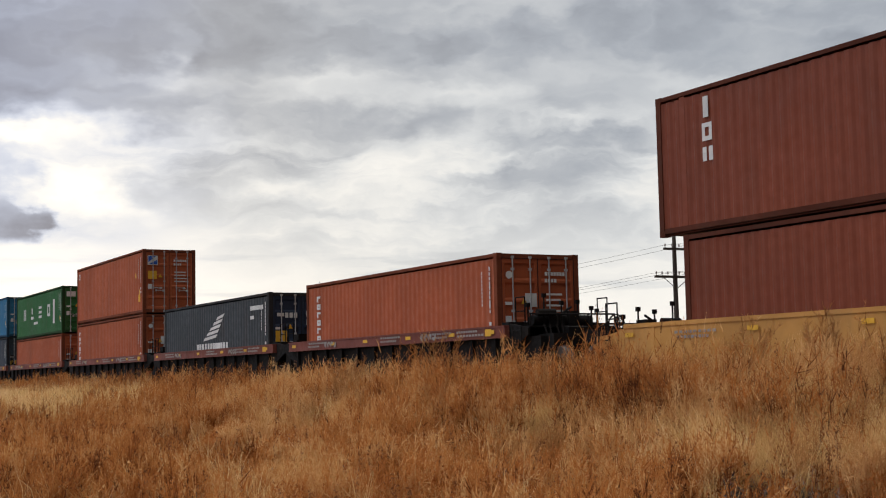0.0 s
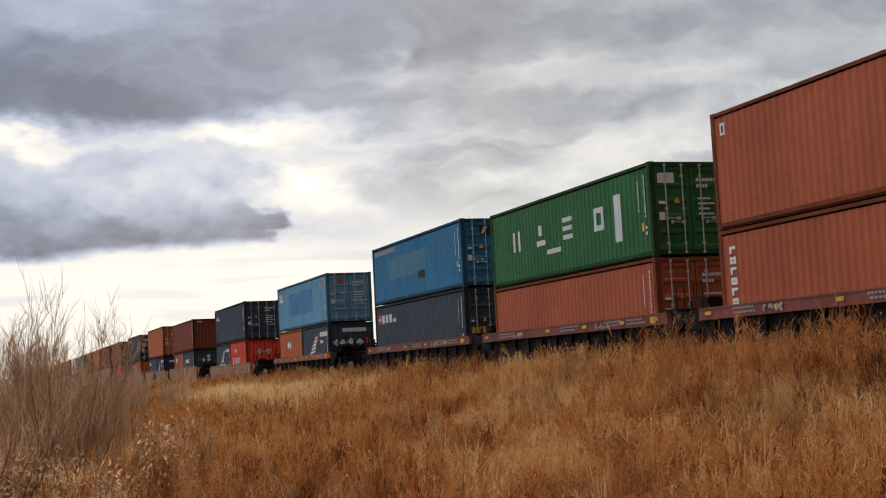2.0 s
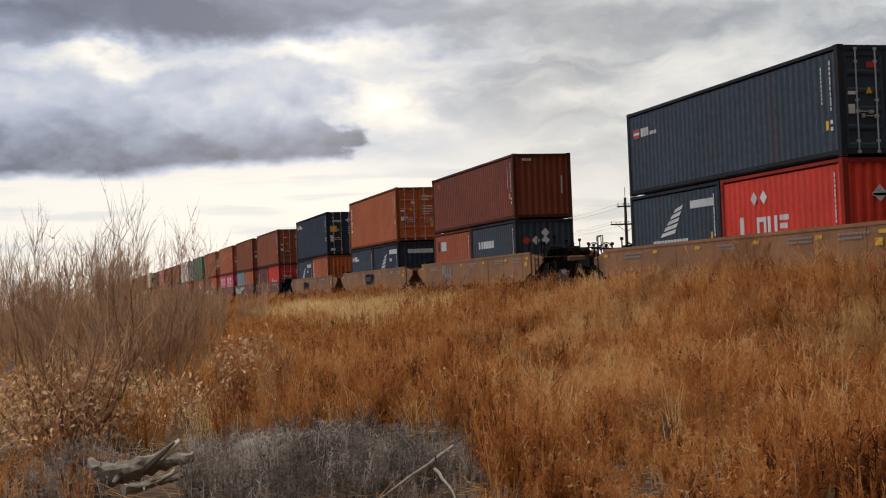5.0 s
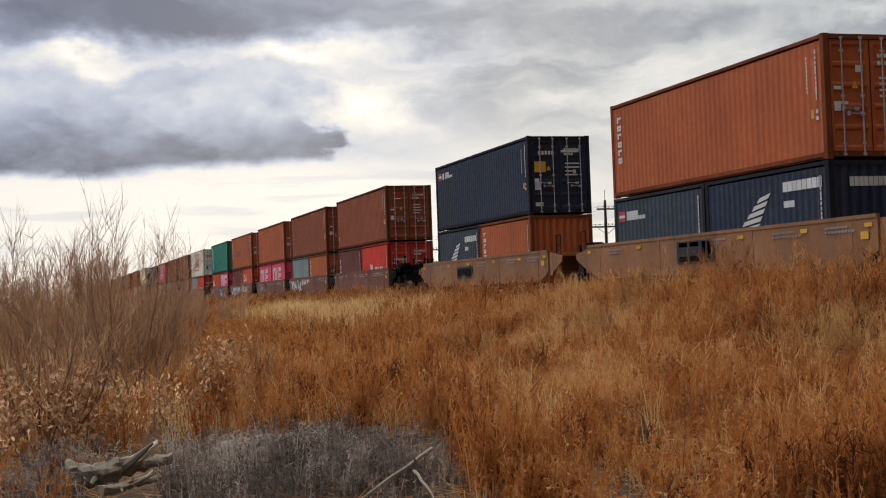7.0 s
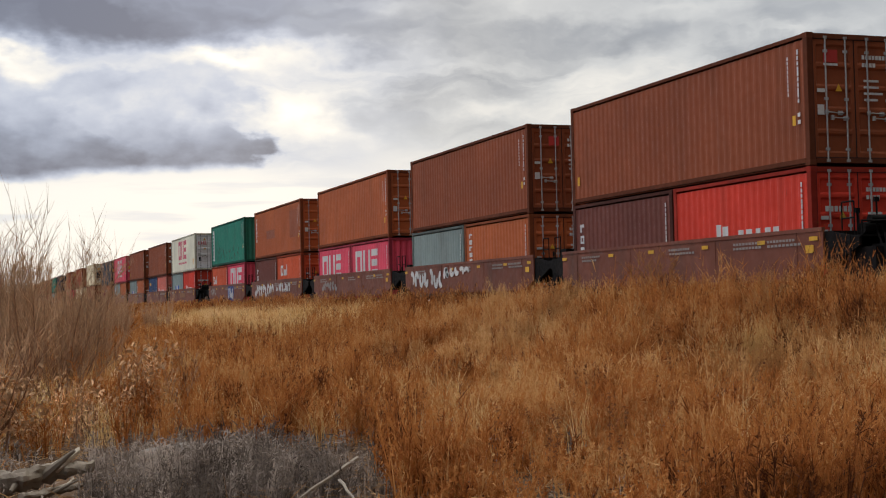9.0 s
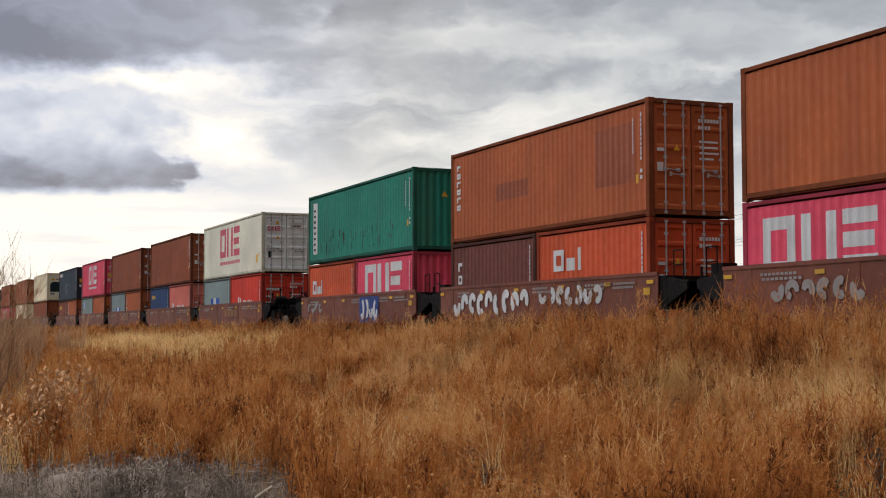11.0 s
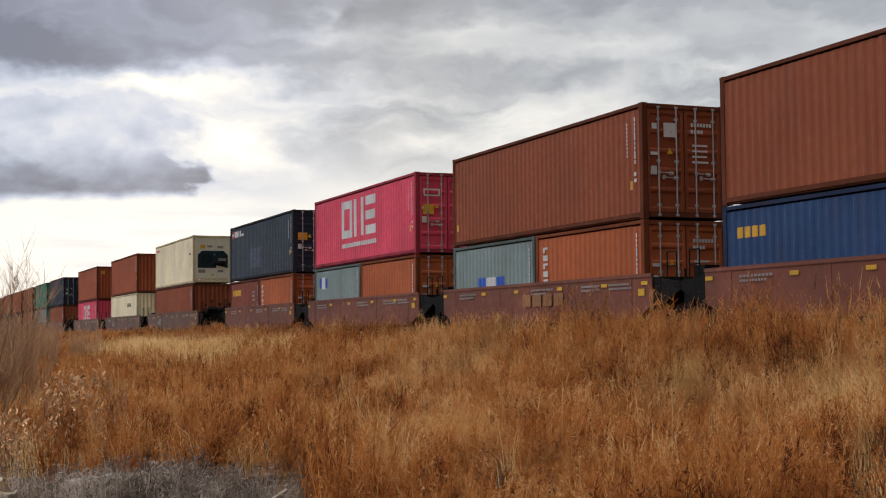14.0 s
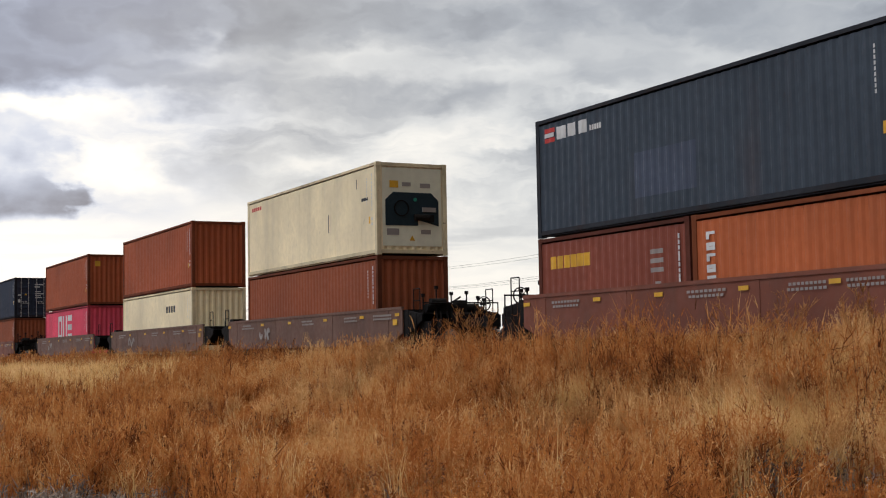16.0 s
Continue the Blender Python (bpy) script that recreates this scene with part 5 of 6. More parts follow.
# the tail, far off
s = 450.0
tail = [("deepnavy", "brown"), ("teal", "greygreen"), ("brown", "redbrown"), ("redbrown", "maroon"), ("brown", "navy"), ("orange", "brown"), ("brown", "brown"), ("redbrown", "orange"), ("maroon", "brown"), ("brown", "red"),
        ("brown", "redbrown"), ("navy", "brown"), ("redbrown", "brown"), ("brown", "maroon"), ("orange", "brown")]
for k, (up, low) in enumerate(tail):
    words = {"deepnavy": "navy", "redbrown": "red-brown", "greygreen": "grey-green"}
    rows_of(s, plain(L40, HIGH, up, words.get(up, up) + " steel container far back on the train"), [plain(L40, HIGH, low, words.get(low, low) + " steel container low in a far well car", doors=False)])
    well_car(s - 0.85, s + L40 + 0.85, "deep", "brown", "brown steel well car far back on the train", "coupled" if k % 5 == 0 else "joined", "coupled" if k % 5 == 4 else "joined", 40 + k)
    s += 21.0 if k % 5 == 4 else 15.6

# ---------------------------------------------------------------- ground and track


def smooth(a, b, x):
    t = np.clip((x - a) / (b - a), 0, 1)
    return t * t * (3 - 2 * t)


BANK = RAIL - 0.42


def ground_z(x, y):
    """Flat field, a bank up to the track bed, and down again beyond it."""
    x, y = np.asarray(x, float), np.asarray(y, float)
    up = smooth(6.5, 15.2, x) * (1 - smooth(22.2, 29.0, x)) * BANK
    up = up + 0.10 * np.exp(-((x - 13.9) / 1.1) ** 2) * (1 - smooth(60, 95, y))
    near = np.exp(-((x - 8) / 9) ** 2)
    return up + near * (0.07 * np.sin(x * 0.9 + 0.7 * y) * np.sin(y * 0.6 + 1.3) + 0.05 * np.sin(1.9 * x - 0.4 * y)) - 0.25 * smooth(-4, -40, x)


def grid_mesh(name, xs, ys, mat, z=ground_z):
    gx, gy = np.meshgrid(xs, ys)
    gz = z(gx, gy)
    n, m = len(ys), len(xs)
    verts = np.stack([gx, gy, gz], -1).reshape(-1, 3)
    faces = [(j * m + i, j * m + i + 1, (j + 1) * m + i + 1, (j + 1) * m + i) for j in range(n - 1) for i in range(m - 1)]
    me = bpy.data.meshes.new(name)
    me.from_pydata(verts.tolist(), [], faces)
    me.polygons.foreach_set("use_smooth", [True] * len(faces))
    me.materials.append(mat)
    return new(name, me)


xs = [-2500, -900, -300, -120, -60, -35, -22] + list(np.arange(-16, 32, 0.5)) + [36, 45, 60, 100, 300, 900, 2500]
ys = [-2500, -900, -400, -150, -60, -30] + list(np.arange(-16, 60, 0.6)) + list(np.arange(60, 140, 3.0)) + [160, 200, 260, 340, 450, 600, 900, 1500, 2500]
tagged(grid_mesh("ground", xs, ys, EARTH), "dry brown earth and plant litter rising to a bank", "ground", kind="structure")


def track():
    s = Shape()
    z0, z1 = BANK - 0.05, RAIL - 0.17
    for y0, y1 in ((-420, 0), (0, 200), (200, 820)):
        prof = [(MID - 3.4, z0), (MID + 3.4, z0), (MID + 2.0, z1), (MID - 2.0, z1)]
        s.prism(prof, lambda a, b, d: (a, y0 + d, b), y1 - y0)
    tagged(new("ballast", s.mesh("ballast", BALLAST)), "grey crushed-stone ballast under the track", "ballast", kind="structure")
    s = Shape()
    for k in range(700):
        y = -20 + 0.6 * k
        s.box(MID - 1.3, MID + 1.3, y - 0.11, y + 0.11, z1 - 0.1, z1 + 0.02)
    tagged(new("sleepers", s.mesh("sleepers", TIE)), "dark creosoted wooden sleepers half sunk in ballast", "sleepers", kind="stuff")
    for sx in (-1, 1):
        s = Shape()
        x = MID + sx * 0.755
        prof = [(-0.07, 0.0), (0.07, 0.0), (0.07, 0.012), (0.012, 0.03), (0.012, 0.115), (0.036, 0.125), (0.036, 0.152), (-0.036, 0.152), (-0.036, 0.125), (-0.012, 0.115), (-0.012, 0.03), (-0.07, 0.012)]
        s.prism(prof, lambda a, b, d: (x + a, -420 + d, RAIL - 0.152 + b), 1240)
        tagged(new("rail", s.mesh("rail", WHEELSTEEL)), "worn steel rail on wooden sleepers", "rail", "rails of the track", "structure")


track()

# ---------------------------------------------------------------- telegraph poles beyond the track
POLE_X = 43.0


def telegraph_pole(at):
    ob = new("telegraph_pole")
    tagged(ob, "weathered wooden telegraph pole with two cross-arms", "pole", "poles along the track")
    ob.matrix_basis = pose(*at)
    s = Shape().tube((0, 0, -0.5), (0, 0, 8.4), 0.16, 0.10, n=10)
    part("pole", s.mesh("pole", WOODEN), ob)
    part("lightning_rod", Shape().tube((0, 0, 8.4), (0, 0, 9.2), 0.02, n=6).mesh("lightning_rod", WOODEN), ob)
    for z, w in ((7.7, 0.75), (6.3, 1.35)):
        arm = part("cross_arm", Shape().box(-w, w, -0.16, -0.07, -0.06, 0.06).mesh("cross_arm", WOODEN), ob, (0, 0, z))
        n = 4 if w < 1 else 8
        for k in range(n):
            x = -w + 0.1 + (2 * w - 0.2) * k / (n - 1)
            part("insulator", cached("insulator", lambda: Shape().tube((0, 0, 0.06), (0, 0, 0.14), 0.015, n=6).tube((0, 0, 0.14), (0, 0, 0.26), 0.05, 0.03, n=8).mesh("insulator", MARK_GREY)), arm, (x, -0.11, 0))
    s = Shape()
    for sx in (-1, 1):
        s.tube((0, -0.1, 5.7), (sx * 0.8, -0.1, 6.26), 0.02, n=5)
    part("brace", s.mesh("brace", WOODEN), ob)
    return ob


pole_ys = [10 + 45 * k for k in range(12)]
first = telegraph_pole((POLE_X, pole_ys[0], float(ground_z(POLE_X, 0))))
for y in pole_ys[1:]:
    copy_thing(first, pose(POLE_X, y, float(ground_z(POLE_X, 0))))
for x, z in ((-1.2, 6.5), (-0.4, 6.5), (0.9, 6.5), (-0.6, 7.9), (0.6, 7.9)):
    s = Shape()
    for a, b in zip(pole_ys[:-1], pole_ys[1:]):
        for k in range(8):
            f0, f1 = k / 8, (k + 1) / 8
            s.tube((POLE_X + x, a + 45 * f0, z - 2.4 * f0 * (1 - f0)), (POLE_X + x, a + 45 * f1, z - 2.4 * f1 * (1 - f1)), 0.008, n=3, caps=False)
    tagged(new("telegraph_wire", s.mesh("telegraph_wire", BLACK)), "thin sagging telegraph wire between wooden poles", "wire", "telegraph wires")

# ---------------------------------------------------------------- dry vegetation
RNG = np.random.default_rng(7)


def triangles(name, verts, mat, label):
    """One object out of loose triangles: verts is (n, 3, 3)."""
    n = len(verts)
    me = bpy.data.meshes.new(name)
    me.vertices.add(3 * n)
    me.vertices.foreach_set("co", verts.reshape(-1).astype(np.float32))
    me.loops.add(3 * n)
    me.loops.foreach_set("vertex_index", np.arange(3 * n, dtype=np.int32))
    me.polygons.add(n)
    me.polygons.foreach_set("loop_start", np.arange(0, 3 * n, 3, dtype=np.int32))
    me.update(calc_edges=True)
    me.materials.append(mat)
    return tagged(new(name, me), label, "vegetation", kind="stuff")


def unit(v):
    return v / np.maximum(np.linalg.norm(v, axis=-1, keepdims=True), 1e-6)


def spikes(p, d, length, width):
    """One thin triangle for each stalk: from p along d."""
    side = unit(np.cross(d, RNG.normal(size=d.shape))) * (width / 2)[:, None]
    return np.stack([p - side, p + side, p + d * length[:, None]], 1)


def flecks(p, size):
    a, b, c = (RNG.normal(size=p.shape) * size[:, None] for _ in range(3))
    return np.stack([p + a, p + b, p + c], 1)


def weeds(xy, height, stems, twigs, wide, top=0.30, seeds=True, stray=0.48):
    """Bushy annuals gone dry: stems that fan out, twigs along their upper part, seed flecks at the tips."""
    n = len(xy)
    base = np.column_stack([xy, ground_z(xy[:, 0], xy[:, 1])])
    bi = np.repeat(np.arange(n), stems)
    h = height[bi] * RNG.uniform(0.55, 1.05, len(bi))
    ang = RNG.uniform(0, 2 * np.pi, len(bi))
    lean = RNG.uniform(0.03, 0.34, len(bi))
    d = unit(np.column_stack([np.cos(ang) * lean + 0.04, np.sin(ang) * lean, np.ones(len(bi))]))
    p = base[bi] + np.column_stack([RNG.normal(0, 0.05, len(bi)), RNG.normal(0, 0.05, len(bi)), np.full(len(bi), -0.03)])
    out = [spikes(p, d, h, np.full(len(bi), wide * 1.5))]
    ti = np.repeat(np.arange(len(bi)), twigs)
    t = RNG.uniform(top, 0.98, len(ti))
    q = p[ti] + d[ti] * (h[ti] * t)[:, None]
    e = unit(d[ti] * RNG.uniform(0.6, 1.6, len(ti))[:, None] + RNG.normal(0, stray, (len(ti), 3)))
    l = h[ti] * RNG.uniform(0.10, 0.30, len(ti)) * (1.25 - 0.6 * t)
    out.append(spikes(q, e, l, np.full(len(ti), wide)))
    if seeds:
        k = RNG.uniform(size=len(ti)) < 0.6
        out.append(flecks((q + e * (l * RNG.uniform(0.4, 1.0, len(ti)))[:, None])[k], np.full(k.sum(), wide * 0.95)))
    return np.concatenate(out)


def tufts(xy, height, blades, wide):
    """Bunch grass: narrow blades that arch over."""
    n = len(xy)
    base = np.column_stack([xy, ground_z(xy[:, 0], xy[:, 1])])
    bi = np.repeat(np.arange(n), blades)
    h = height[bi] * RNG.uniform(0.5, 1.1, len(bi))
    ang = RNG.uniform(0, 2 * np.pi, len(bi))
    d = unit(np.column_stack([np.cos(ang) * RNG.uniform(0, 0.5, len(bi)), np.sin(ang) * RNG.uniform(0, 0.5, len(bi)), np.ones(len(bi))]))
    p = base[bi] + np.column_stack([RNG.normal(0, 0.07, len(bi)), RNG.normal(0, 0.07, len(bi)), np.full(len(bi), -0.02)])
    side = unit(np.cross(d, RNG.normal(size=d.shape))) * wide / 2
    m = p + d * (h * 0.6)[:, None]
    e = unit(d + np.column_stack([np.cos(ang), np.sin(ang), -0.3 * np.ones(len(bi))]) * RNG.uniform(0.1, 0.8, len(bi))[:, None])
    tip = m + e * (h * 0.45)[:, None]
    return np.concatenate([np.stack([p - side, p + side, m + side * 0.8], 1), np.stack([p - side, m + side * 0.8, m - side * 0.8], 1), np.stack([m - side * 0.8, m + side * 0.8, tip], 1)])


def scatter(n, x0, x1, y0, y1):
    return np.column_stack([RNG.uniform(x0, x1, n), RNG.uniform(y0, y1, n)])


def polar(xy):
    return np.degrees(np.arctan2(xy[:, 0], xy[:, 1])), np.hypot(xy[:, 0], xy[:, 1])


def clump(xy, seed, size):
    """A slow random field for patches, 0 to 1."""
    return np.array([0.5 + 0.5 * noise.noise((x / size + seed, y / size, seed * 1.7)) for x, y in xy])


# patches of pale grass and of grey dead brush: centre, reach
PALE = [(10.6, 12.2, 1.0), (11.6, 11.7, 0.9), (9.8, 10.6, 0.7), (12.0, 13.6, 0.9), (13.0, 19.4, 0.8), (12.6, 14.6, 1.3), (11.2, 17.3, 0.9), (12.4, 12.8, 1.2), (13.4, 13.4, 1.0), (14.6, 15.6, 1.2)]
PALE_BAND = [(11.9 + 0.5 * math.sin(k * 1.7), 44.0 + 3.5 * k, 1.6) for k in range(11)]
GREY = [(1.9, 11.0, 1.1), (2.6, 11.5, 0.6), (2.2, 12.6, 1.0), (1.9, 13.7, 0.9), (2.6, 14.2, 0.7), (0.1, 12.2, 0.5), (0.9, 11.0, 0.8), (10.0, 11.2, 0.6), (11.2, 10.6, 0.7), (9.0, 10.2, 0.5), (8.6, 14.6, 0.4)]


def reach(xy, spots):
    out = np.zeros(len(xy))
    for x, y, r in spots:
        out = np.maximum(out, np.exp(-(((xy[:, 0] - x) ** 2 + (xy[:, 1] - y) ** 2) / r ** 2)))
    return out


def vegetation():
    EDGE = 15.7
    # near field: plants stand in clumps with gaps between
    xy = np.concatenate([scatter(19200, 0.5, EDGE, 7.2, 32.0), scatter(1100, -4.0, 2.5, 11.0, 32.0)])
    az, r = polar(xy)
    tight = clump(xy, 8.8, 0.75)
    keep = (r > 7.9) & (az < 56) & (RNG.uniform(size=len(xy)) > np.maximum(0.9 * reach(xy, PALE), np.minimum(1, reach(xy, GREY) * 1.5)))
    keep &= (xy[:, 0] > 2.9 + 0.015 * xy[:, 1]) | (RNG.uniform(size=len(xy)) < 0.22)
    keep &= (az > 16.5) | (r > 14.6)
    keep &= RNG.uniform(size=len(xy)) < smooth(0.40, 0.66, tight) + 0.05
    xy, tight = xy[keep], tight[keep]
    c = smooth(0.28, 0.72, clump(xy, 3.1, 1.9))
    h = (0.34 + 0.68 * c + 0.60 * (tight - 0.45)) * RNG.uniform(0.75, 1.2, len(xy)) * (0.74 + 0.50 * smooth(8, 13.5, xy[:, 0]))
    h = np.where(RNG.uniform(size=len(xy)) < 0.05, h * 1.3, h) * (1 - 0.30 * smooth(12.0, 15.0, xy[:, 0])) * (1 - 0.2 * smooth(17, 23, xy[:, 1]) * smooth(9.5, 12, xy[:, 0]))
    v = [weeds(xy, np.maximum(h, 0.25), 7, 10, 0.0125)]
    # low brown growth round the dead wood
    xy = scatter(60, -1.6, 0.3, 9.6, 14.8)
    v.append(weeds(xy, RNG.uniform(0.2, 0.5, len(xy)), 6, 8, 0.0115))
    # along the bank into the distance, lower and coarser
    xy = scatter(5200, 2.0, EDGE, 32.0, 75.0)
    xy = xy[RNG.uniform(size=len(xy)) > 0.9 * reach(xy, PALE_BAND)]
    xy = xy[(RNG.uniform(size=len(xy)) < 0.35) | (xy[:, 0] > 13.2) | (xy[:, 0] < 8.5) | (np.abs(xy[:, 1] - 61) > 18)]
    h = (0.58 + 0.46 * smooth(0.3, 0.7, clump(xy, 5.3, 2.6))) * (0.85 + 0.32 * smooth(8, 13.5, xy[:, 0])) * (1.0 - 0.12 * smooth(60, 75, xy[:, 1]))
    v.append(weeds(xy, h, 6, 7, 0.017))
    xy = scatter(6500, 0.0, EDGE, 75.0, 230.0)
    v.append(weeds(xy, 0.78 + 0.45 * clump(xy, 5.3, 6.0), 5, 6, 0.04))
    # the rest of the field, thin
    xy = np.concatenate([scatter(1500, -30.0, 0.0, 14.0, 120.0), scatter(900, -25.0, EDGE, -25.0, 5.0), scatter(900, 22.5, 40.0, -20.0, 200.0)])
    v.append(weeds(xy, RNG.uniform(0.3, 0.8, len(xy)), 5, 4, 0.03))
    xy = scatter(3600, 21.8, 25.5, 20.0, 420.0)
    v.append(weeds(xy, RNG.uniform(0.7, 1.25, len(xy)), 5, 4, 0.06))
    xy = scatter(70, 21.8, 25.0, 30.0, 60.0)
    v.append(weeds(xy, RNG.uniform(0.8, 1.3, len(xy)), 6, 6, 0.03))
    triangles("dry_weeds", np.concatenate(v), WEED, "rust-brown dry weeds covering the field and bank")
    # taller, paler plants that stand out of the rest
    xy = np.concatenate([scatter(230, 8.0, EDGE, 10.0, 36.0), scatter(330, 9.0, 15.2, 8.0, 16.0), np.column_stack([RNG.normal(13.0, 0.5, 26), RNG.normal(19.4, 0.5, 26)]), scatter(70, 13.0, EDGE, 14.0, 60.0), scatter(60, 10.5, EDGE, 10.0, 20.0)])
    xy = xy[RNG.uniform(size=len(xy)) > reach(xy, GREY)]
    h = RNG.uniform(0.7, 1.1, len(xy)) * (0.8 + 0.25 * smooth(9, 14, xy[:, 0]))
    triangles("tall_weeds", weeds(xy, h, 20, 12, 0.0105, 0.35), PLUME, "tall tan weeds standing out of the field")
    # a bare thicket along the field's far edge
    xy = np.concatenate([scatter(150, -14.0, 3.2, 34.0, 64.0), scatter(18, -3.0, 3.4, 26.0, 36.0), scatter(240, -60.0, 2.0, 60.0, 130.0), scatter(170, 3.0, 9.5, 62.0, 110.0)])
    triangles("bare_thicket", weeds(xy, RNG.uniform(1.7, 2.6, len(xy)) + 0.7 * (xy[:, 1] < 64) * smooth(3.4, 1.4, xy[:, 0]), 16, 16, 0.016, 0.2, False, 0.40), THICKET, "bare brown thicket of thin twigs at the field's edge")
    # seed heads of dock, dark and upright
    xy = np.concatenate([scatter(420, 4.0, EDGE, 9.0, 32.0), scatter(260, 12.0, EDGE, 30.0, 70.0)])
    n = len(xy)
    p = np.column_stack([xy, ground_z(xy[:, 0], xy[:, 1])])
    d = unit(np.column_stack([RNG.normal(0, 0.1, n), RNG.normal(0, 0.1, n), np.ones(n)]))
    h = RNG.uniform(0.6, 1.0, n) * (0.8 + 0.4 * smooth(9, 14, xy[:, 0]))
    k = np.repeat(np.arange(n), 34)
    spot = p[k] + d[k] * (h[k] * RNG.uniform(0.62, 1.0, len(k)))[:, None] + RNG.normal(0, 0.016, (len(k), 3))
    triangles("dock_seed_heads", np.concatenate([spikes(p, d, h, np.full(n, 0.012)), flecks(spot, np.full(len(k), 0.011))]), DOCK, "dark brown upright dock seed heads among weeds")
    # pale grass, in its patches and sprinkled through
    pts = [np.column_stack([RNG.normal(x, rr * 0.62, int(230 * min(rr, 3) ** 1.3)), RNG.normal(y, rr * 0.62, int(230 * min(rr, 3) ** 1.3))]) for x, y, rr in PALE]
    pts.append(scatter(130, 3.0, EDGE, 9.0, 32.0))
    pts.append(scatter(400, 10.5, EDGE, 10.0, 19.0))
    pts.append(scatter(110, -3.0, 4.0, 17.0, 45.0))
    pts.append(scatter(70, -2.0, 2.8, 15.5, 24.0))
    pts.append(np.column_stack([RNG.normal(12.0, 0.75, 2300), RNG.uniform(43.0, 80.0, 2300)]))
    pts.append(np.column_stack([RNG.normal(13.0, 0.7, 170), RNG.normal(19.4, 0.8, 170)]))
    xy = np.concatenate(pts)
    xy = xy[xy[:, 0] < EDGE]
    az, r = polar(xy)
    xy, r = xy[(r > 11.5) | (az > 36)], r[(r > 11.5) | (az > 36)]
    near = r < 32
    v = [tufts(xy[near], RNG.uniform(0.40, 0.85, near.sum()), 26, 0.008), tufts(xy[~near], RNG.uniform(0.45, 0.95, (~near).sum()), 16, 0.022)]
    triangles("straw_grass", np.concatenate(v), STRAW, "pale straw-coloured bunch grass among the weeds")
    # grey brush, low and tangled
    pts = [np.column_stack([RNG.normal(x, rr * 0.6, int(150 * rr)), RNG.normal(y, rr * 0.6, int(150 * rr))]) for x, y, rr in GREY]
    pts.append(scatter(260, 2.0, 15.0, 9.0, 24.0))
    xy = np.concatenate(pts)
    az, r = polar(xy)
    xy = xy[~((az > 1.2) & (az < 4.8) & (r > 9.8) & (r < 12.2))]
    triangles("grey_brush", weeds(xy, RNG.uniform(0.10, 0.30, len(xy)) + 0.38 * clump(xy, 6.4, 0.6) ** 2 + 0.26 * np.exp(-((xy[:, 0] - 2.1) ** 2 + (xy[:, 1] - 12.0) ** 2) / 0.7), 6, 9, 0.0135, 0.1, False, 1.35), BRUSH, "grey dead brush tangled low over the ground")
    # litter on the ground: flat stalks
    xy = scatter(20000, -2.0, EDGE, 8.5, 34.0)
    p = np.column_stack([xy, ground_z(xy[:, 0], xy[:, 1]) + RNG.uniform(0.01, 0.14, len(xy))])
    d = unit(np.column_stack([RNG.normal(size=len(xy)), RNG.normal(size=len(xy)), RNG.normal(0, 0.25, len(xy))]))
    triangles("stalk_litter", spikes(p, d, RNG.uniform(0.1, 0.5, len(xy)), np.full(len(xy), 0.010)), LITTER, "broken straw stalks lying on the earth")


vegetation()


def grown_stem(points, radii, n):
    """One upright stem through several points, in one piece."""
    s = Shape()
    for p, g in zip(points, radii):
        s.v += [(p[0] + g * math.cos(2 * math.pi * k / n), p[1] + g * math.sin(2 * math.pi * k / n), p[2]) for k in range(n)]
    s.f = [(j * n + k, j * n + (k + 1) % n, (j + 1) * n + (k + 1) % n, (j + 1) * n + k) for j in range(len(points) - 1) for k in range(n)]
    return s


